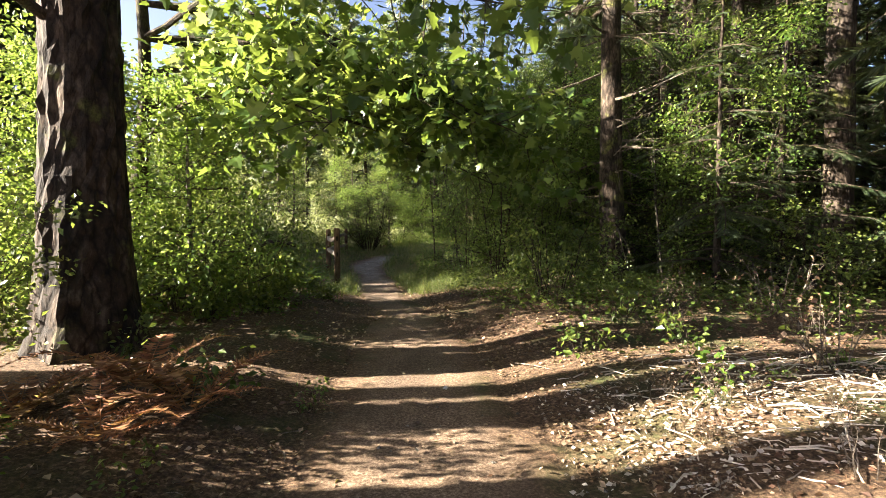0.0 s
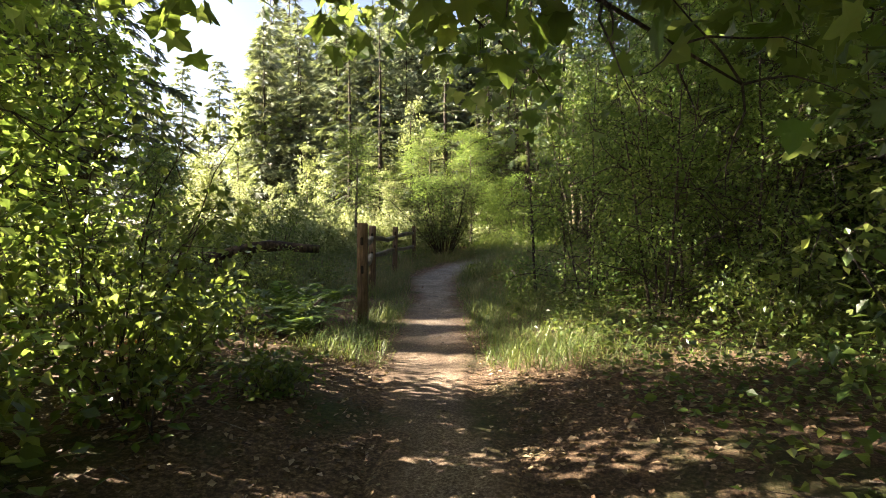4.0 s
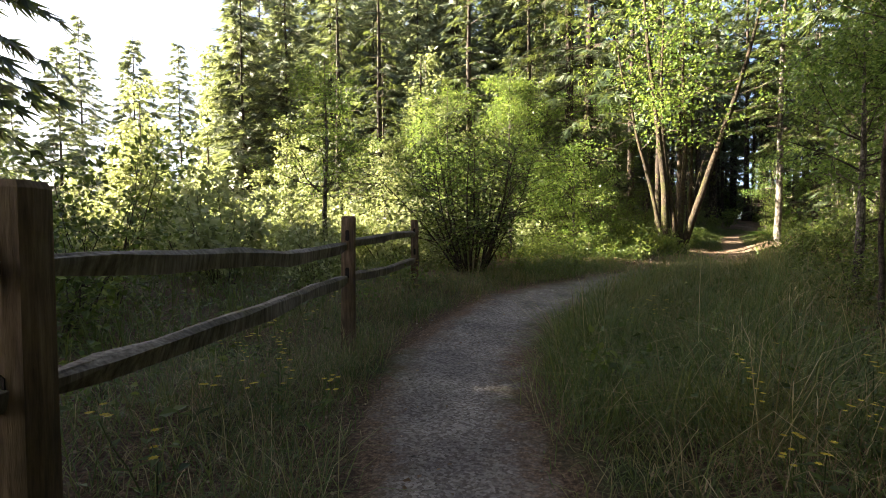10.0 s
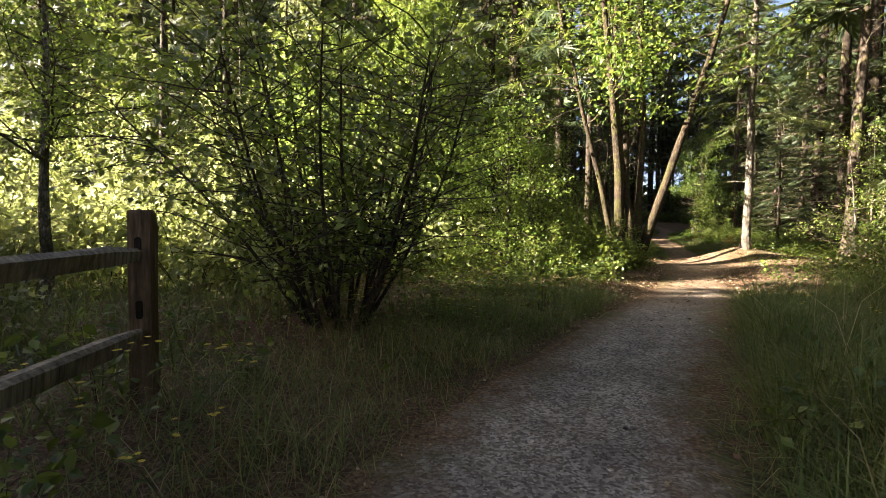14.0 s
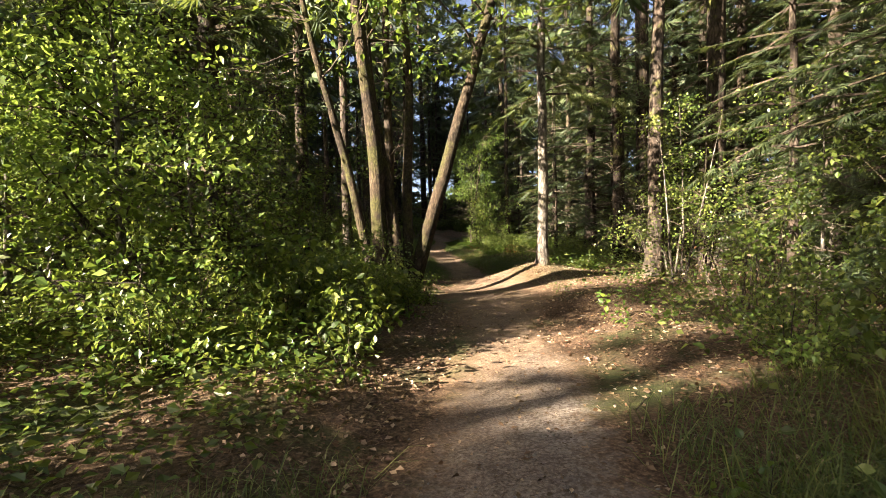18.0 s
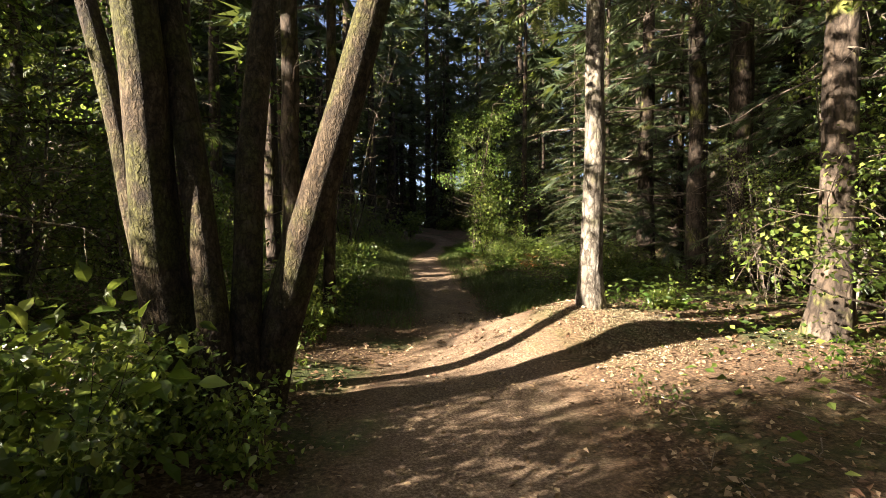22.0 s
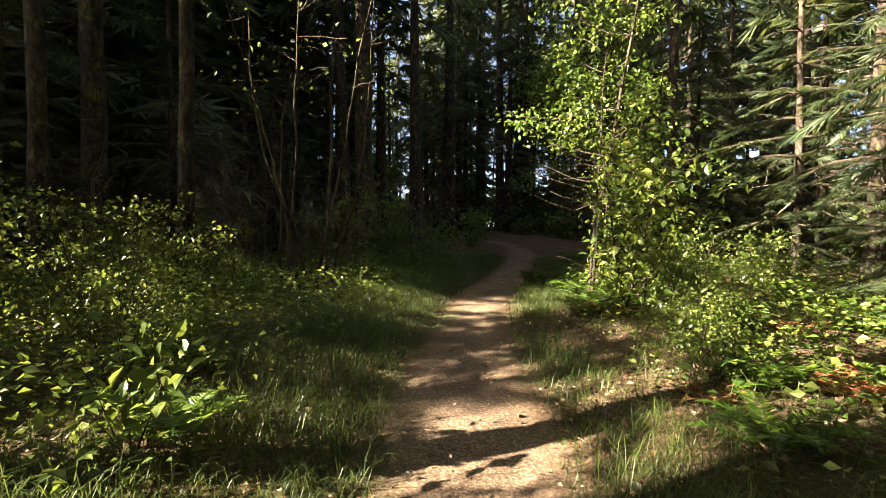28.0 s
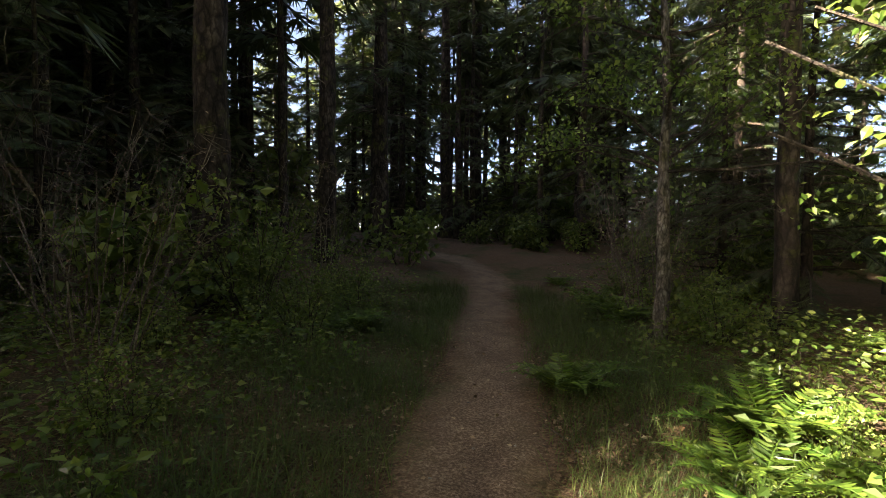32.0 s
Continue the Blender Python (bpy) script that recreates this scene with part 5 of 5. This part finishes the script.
def fallen_log():
    ob = thing("fallen_log", "mossy fallen tree limb propped above the ferns", "log")
    rng = np.random.default_rng(111)
    p = bend((-8.2, 13.9, 0.02), (1, 0.22, 0.09), 5.2, 18, rng, 0.09, 0.0)
    part("limb", tube(Build(), p, np.linspace(0.17, 0.07, 19) * (1 + 0.14 * rng.normal(size=19)), 14, 0.13, rng), M_OLD_BARK, ob, smooth=True)
    for k, s in ((4, -1), (6, 1), (7, -1), (9, 1), (10, -1), (12, 1), (14, -1)):
        q = bend(p[k], (0.3 * s, -0.3 * s, -0.9), 0.75, 5, rng, 0.15)
        part("snag", tube(Build(), q, np.linspace(0.07, 0.02, 6), 8, 0.06, rng), M_MOSS_BARK, ob)
    return ob


fallen_log()

# ---------------------------------------------------------------- grass, litter and undergrowth


def strew(seed, n, x0, x1, y0, y1, want):
    """Places strewn over the ground, thinned by want(distance from path, x, y)."""
    rng = np.random.default_rng(seed)
    x, y = rng.uniform(x0, x1, n), rng.uniform(y0, y1, n)
    d = off_path(x, y)
    patch = 0.5 + 0.5 * np.sin(x * 1.7 + 2 * np.sin(y * 0.9)) * np.sin(y * 1.3 + 1.5 * np.sin(x * 0.8))
    ok = rng.random(n) < want(d - half_width(y), x, y) * (0.35 + 0.65 * patch)
    x, y = x[ok], y[ok]
    return rng, np.stack([x, y, height(x, y)], -1)


def grass(name, label, seed, n, box, want, ln, width, mat, droop=0.5):
    rng, p = strew(seed, n, *box, want)
    out = Build()
    a = rng.uniform(0, 2 * np.pi, len(p))
    lean = rng.uniform(0.05, droop, len(p))
    way = np.stack([np.cos(a) * lean, np.sin(a) * lean, np.ones(len(p))], -1)
    up = np.stack([np.cos(a), np.sin(a), -lean], -1)
    leaves(out, p - (0, 0, 0.01), way, up, ln * rng.uniform(0.3, 1.2, len(p)) * (0.55 + 0.9 * (0.5 + 0.5 * np.sin(p[:, 0] * 2.9 + p[:, 1]) * np.sin(p[:, 1] * 2.3 - p[:, 0]))), width * rng.uniform(0.7, 1.3, len(p)), BLADE)
    return tagged(part(name, out, mat), label, "grass", kind="stuff")


def verge(d, x, y):
    return np.where(d < -0.12, 0, np.clip(1.1 - d / 2.2, 0.05, 1)) * np.clip((d + 0.12) / 0.3, 0.1, 1)


grass("verge_grass", "long green grass along the path beside the fence", 121, 270000, (-7, 4.5, 11.5, 29), lambda d, x, y: verge(d, x, y) * np.where((x < -1.75) & (y < 15.5), 0.12, 1), 0.33, 0.0055, M_GRASS, 1.1)
grass("wood_grass", "tufted green grass along the path into the wood", 122, 420000, (2, 11, 37, 53), lambda d, x, y: np.where(d < -0.2, 0, np.clip(1.15 - d / 1.9, 0.04, 1)) * np.clip((d + 0.2) / 0.3, 0.1, 1) * np.where((x > 7.0) & (y > 40.5) & (y < 44.5), 0.3, 1), 0.27, 0.0045, M_LAWN, 1.2)
grass("meadow_grass", "tall dry meadow grass beyond the fence", 123, 60000, (-20, -4.2, 13, 36), lambda d, x, y: np.where(d > 1.2, 0.8, 0), 0.55, 0.012, M_GRASS, 0.8)
grass("bend_grass", "tall seeding grass on the inside of the bend", 125, 130000, (-2, 4.5, 18.5, 28), lambda d, x, y: np.where((d > 0.1) & (x > -2.2 + 0.5 * np.maximum(0, y - 21)), np.clip(1.15 - d / 3, 0.1, 1), 0), 0.62, 0.006, M_GRASS, 0.9)
grass("seed_grass", "long pale seeding stalks above the verge", 126, 5200, (-1.6, 3.0, 18.0, 27), lambda d, x, y: np.where((d > 0.25) & (x > -2.0 + 0.5 * np.maximum(0, y - 21)), 0.9, 0), 1.0, 0.0045, M_STRAW, 1.3)
grass("dry_grass", "dry straw stalks in the verge", 124, 42000, (-5, 2.5, 16, 26), verge, 0.36, 0.004, M_STRAW, 1.0)


def low_leaves(name, label, seed, n, box, want, zlo, zhi, size, mat, category="undergrowth", flat=0.6):
    rng, p = strew(seed, n, *box, want)
    out = Build()
    k = len(p)
    p[:, 2] += zlo + (zhi - zlo) * rng.random(k) ** 1.6
    s = size * rng.uniform(0.5, 1.3, k)
    way = rand_dirs(rng, k, -0.35, 0.35)
    leaves(out, p, way, np.array([0, 0, 1.0]) + flat * rng.normal(size=(k, 3)), s, s * 0.8, LEAF)
    return tagged(part(name, out, mat), label, category, kind="stuff")


low_leaves("fallen_leaves", "brown fallen leaves and needles beside the path", 131, 330000, (-6, 9, 0, 52), lambda d, x, y: np.where(d < -0.1, np.where((y > 28.5) & (y < 38), 0.95, 0.15), np.clip(1.0 - d / 5, 0.15, 1)) * np.where((y > 13) & (y < 26), 0.12, 1), 0.004, 0.025, 0.042, M_LITTER, "leaf litter", 0.6)
low_leaves("path_crumbs", "needles and leaf crumbs strewn over the path", 133, 60000, (-4, 12, 0, 52), lambda d, x, y: np.where(d < 0.3, 0.5, 0), 0.05, 0.056, 0.028, M_LITTER, "leaf litter", 0.4)


def pebbles():
    rng, p = strew(141, 42000, -4, 12, 0, 50, lambda d, x, y: np.where(d < 0.0, np.where((y > 12) & (y < 29), 0.9, 0.25), 0))
    out = Build()
    o = np.array([(1, 0, 0), (0, 1, 0), (-1, 0, 0), (0, -1, 0), (0, 0, 0.7), (0, 0, -0.5)])
    f = np.array([(0, 1, 4), (1, 2, 4), (2, 3, 4), (3, 0, 4)])
    n = len(p)
    s = 0.006 + 0.014 * rng.random(n) ** 4
    a = rng.uniform(0, 6.28, n)
    v = o[None] * s[:, None, None] * rng.uniform(0.6, 1.3, (n, 6, 1))
    v = np.stack([v[..., 0] * np.cos(a)[:, None] - v[..., 1] * np.sin(a)[:, None], v[..., 0] * np.sin(a)[:, None] + v[..., 1] * np.cos(a)[:, None], v[..., 2]], -1)
    p[:, 2] = height(p[:, 0], p[:, 1], True) - 0.006
    out.add((p[:, None] + v).reshape(-1, 3), (f[None] + 6 * np.arange(n)[:, None, None]).reshape(-1, 3))
    return tagged(part("gravel", out, M_STONE), "small grey stones in the surface of the path", "gravel", kind="stuff")


pebbles()


def sticks():
    rng, p = strew(142, 9000, -5, 11, 0.5, 52, lambda d, x, y: np.where(d < 0, 0.12, np.clip(1 - d / 5, 0.1, 1)) * np.where((y > 14) & (y < 27), 0.1, 1))
    out = Build()
    for q in p[:3200]:
        a, ln = rng.uniform(0, 6.28), 0.06 + 0.4 * rng.random() ** 2.5
        d = np.array([math.cos(a), math.sin(a), rng.normal() * 0.08])
        line = q + d * np.linspace(-0.5, 0.5, 3)[:, None] * ln + (0, 0, 0.012)
        line[1] += rng.normal(size=3) * ln * 0.06
        tube(out, line, np.array([0.0035, 0.003, 0.0015]) * (0.7 + ln * 2), 3, cap=False)
    return tagged(part("twig_litter", out, M_DEAD), "dry broken twigs lying on the ground", "twigs", kind="stuff")


sticks()
low_leaves("low_undergrowth", "low green leaves of creeping undergrowth", 132, 90000, (-9, 11, 6, 54), lambda d, x, y: np.where(d < 0.35, 0.0, np.clip((d - 0.2) / 1.5, 0.1, 0.9)), 0.04, 0.38, 0.075, M_LEAF)

low_leaves("ground_cover", "dense low leaves of brambles and seedlings in the wood", 134, 130000, (-3, 12, 37.5, 53), lambda d, x, y: np.where(d < 0.5, 0.0, np.clip((d - 0.3) / 1.2, 0.1, 1)), 0.03, 0.42, 0.058, M_LEAF)
low_leaves("bend_cover", "low leaves of salal and seedlings under the maples", 135, 24000, (-3, 2.5, 28.5, 37.5), lambda d, x, y: np.where((d < 0.5) | (x > 2.2), 0.0, 0.9), 0.02, 0.30, 0.065, M_LEAF)
low_leaves("wood_chips", "bleached bark chips and leaves strewn in a sunny patch", 136, 5500, (1.7, 5.2, 4.4, 6.0), lambda d, x, y: np.clip((x - 1.6) / 0.8, 0, 1) * 0.7, 0.006, 0.03, 0.032, M_CHIP, "bark chips", 0.8)
low_leaves("mound_straw", "pale dry needles and straw over the trodden mound", 139, 240000, (3.6, 7.2, 31.4, 37.2), lambda d, x, y: np.clip(1.3 - ((x - 5.4) / 1.0) ** 2 - ((y - 35.3) / 0.9) ** 2, 0, 1), 0.001, 0.006, 0.012, M_DRY, "needle litter", 0.22)
low_leaves("pale_leaves", "bleached fallen leaves lying on the path", 137, 5200, (-4, 9, 2, 50), lambda d, x, y: np.where(d < 0.2, 0.16, np.where(d < 1.2, 0.1, 0)), 0.03, 0.036, 0.04, M_CHIP, "leaf litter", 0.4)


def bleached_sticks():
    rng = np.random.default_rng(143)
    out = Build()
    for _ in range(320):
        x, y = 1.9 + 3.3 * rng.random() ** 0.8, rng.uniform(4.2, 6.4)
        a, ln = rng.normal() * 0.7, 0.10 + 0.5 * rng.random() ** 2
        z = ground_z(x, y)
        line = np.array([x, y, z + 0.012]) + np.array([math.cos(a), math.sin(a), abs(rng.normal()) * 0.10]) * np.linspace(0, 1, 4)[:, None] * ln
        line[1:3] += rng.normal(size=(2, 3)) * ln * 0.05
        tube(out, line, np.array([0.006, 0.0055, 0.004, 0.002]) * (0.6 + ln), 4, cap=False)
    return tagged(part("bleached_sticks", out, M_CHIP), "pale dry sticks heaped beside the path", "sticks", kind="stuff")


bleached_sticks()


def flowers():
    """Small yellow flowers on thin stalks in the verge."""
    rng, p = strew(151, 420, -4, 1.5, 17, 28, lambda d, x, y: np.where((d > 0.25) & (d < 1.6), 0.5, 0))
    head = Kind(*[ragwort(s) for s in (1, 2)])
    for x, y, _ in p[:34]:
        head.put(x, y, rng.uniform(0, 360), rng.uniform(0.7, 1.2))


def ragwort(seed):
    rng = np.random.default_rng(seed + 150)
    ob = thing("ragwort_plant", "thin green plant with small yellow flower heads", "flower")
    stalk, petals = Build(), Build()
    for _ in range(3):
        q = bend((0, 0, 0), (rng.normal() * 0.25, rng.normal() * 0.25, 1), rng.uniform(0.35, 0.55), 4, rng, 0.08)
        tube(stalk, q, np.linspace(0.003, 0.0015, 5), 4, cap=False)
        at = q[-1] + 0.03 * rng.normal(size=(4, 3))
        c = np.repeat(at, 7, 0)
        ang = np.tile(np.arange(7) * 0.9, 4)
        leaves(petals, c, np.stack([np.cos(ang), np.sin(ang), np.full(28, 0.25)], -1), np.array([0, 0, 1.0]) + np.zeros((28, 3)), 0.017, 0.012, LEAF)
        leaves(stalk, np.repeat(q[1:4], 2, 0), rand_dirs(rng, 6, 0, 0.5), np.array([0, 0, 1.0]) + np.zeros((6, 3)), 0.07, 0.03, LEAF)
    part("stalk", stalk, M_LAWN, ob)
    tagged(part("flower_head", petals, M_FLOWER, ob, "yellow flower heads"), kind="stuff")
    return ob


flowers()
low_leaves("verge_cover", "low leaves of seedlings and herbs under the trees", 138, 30000, (0.6, 6.5, 8.5, 20), lambda d, x, y: np.where(d < 0.7, 0.0, 0.9), 0.02, 0.30, 0.06, M_LEAF)
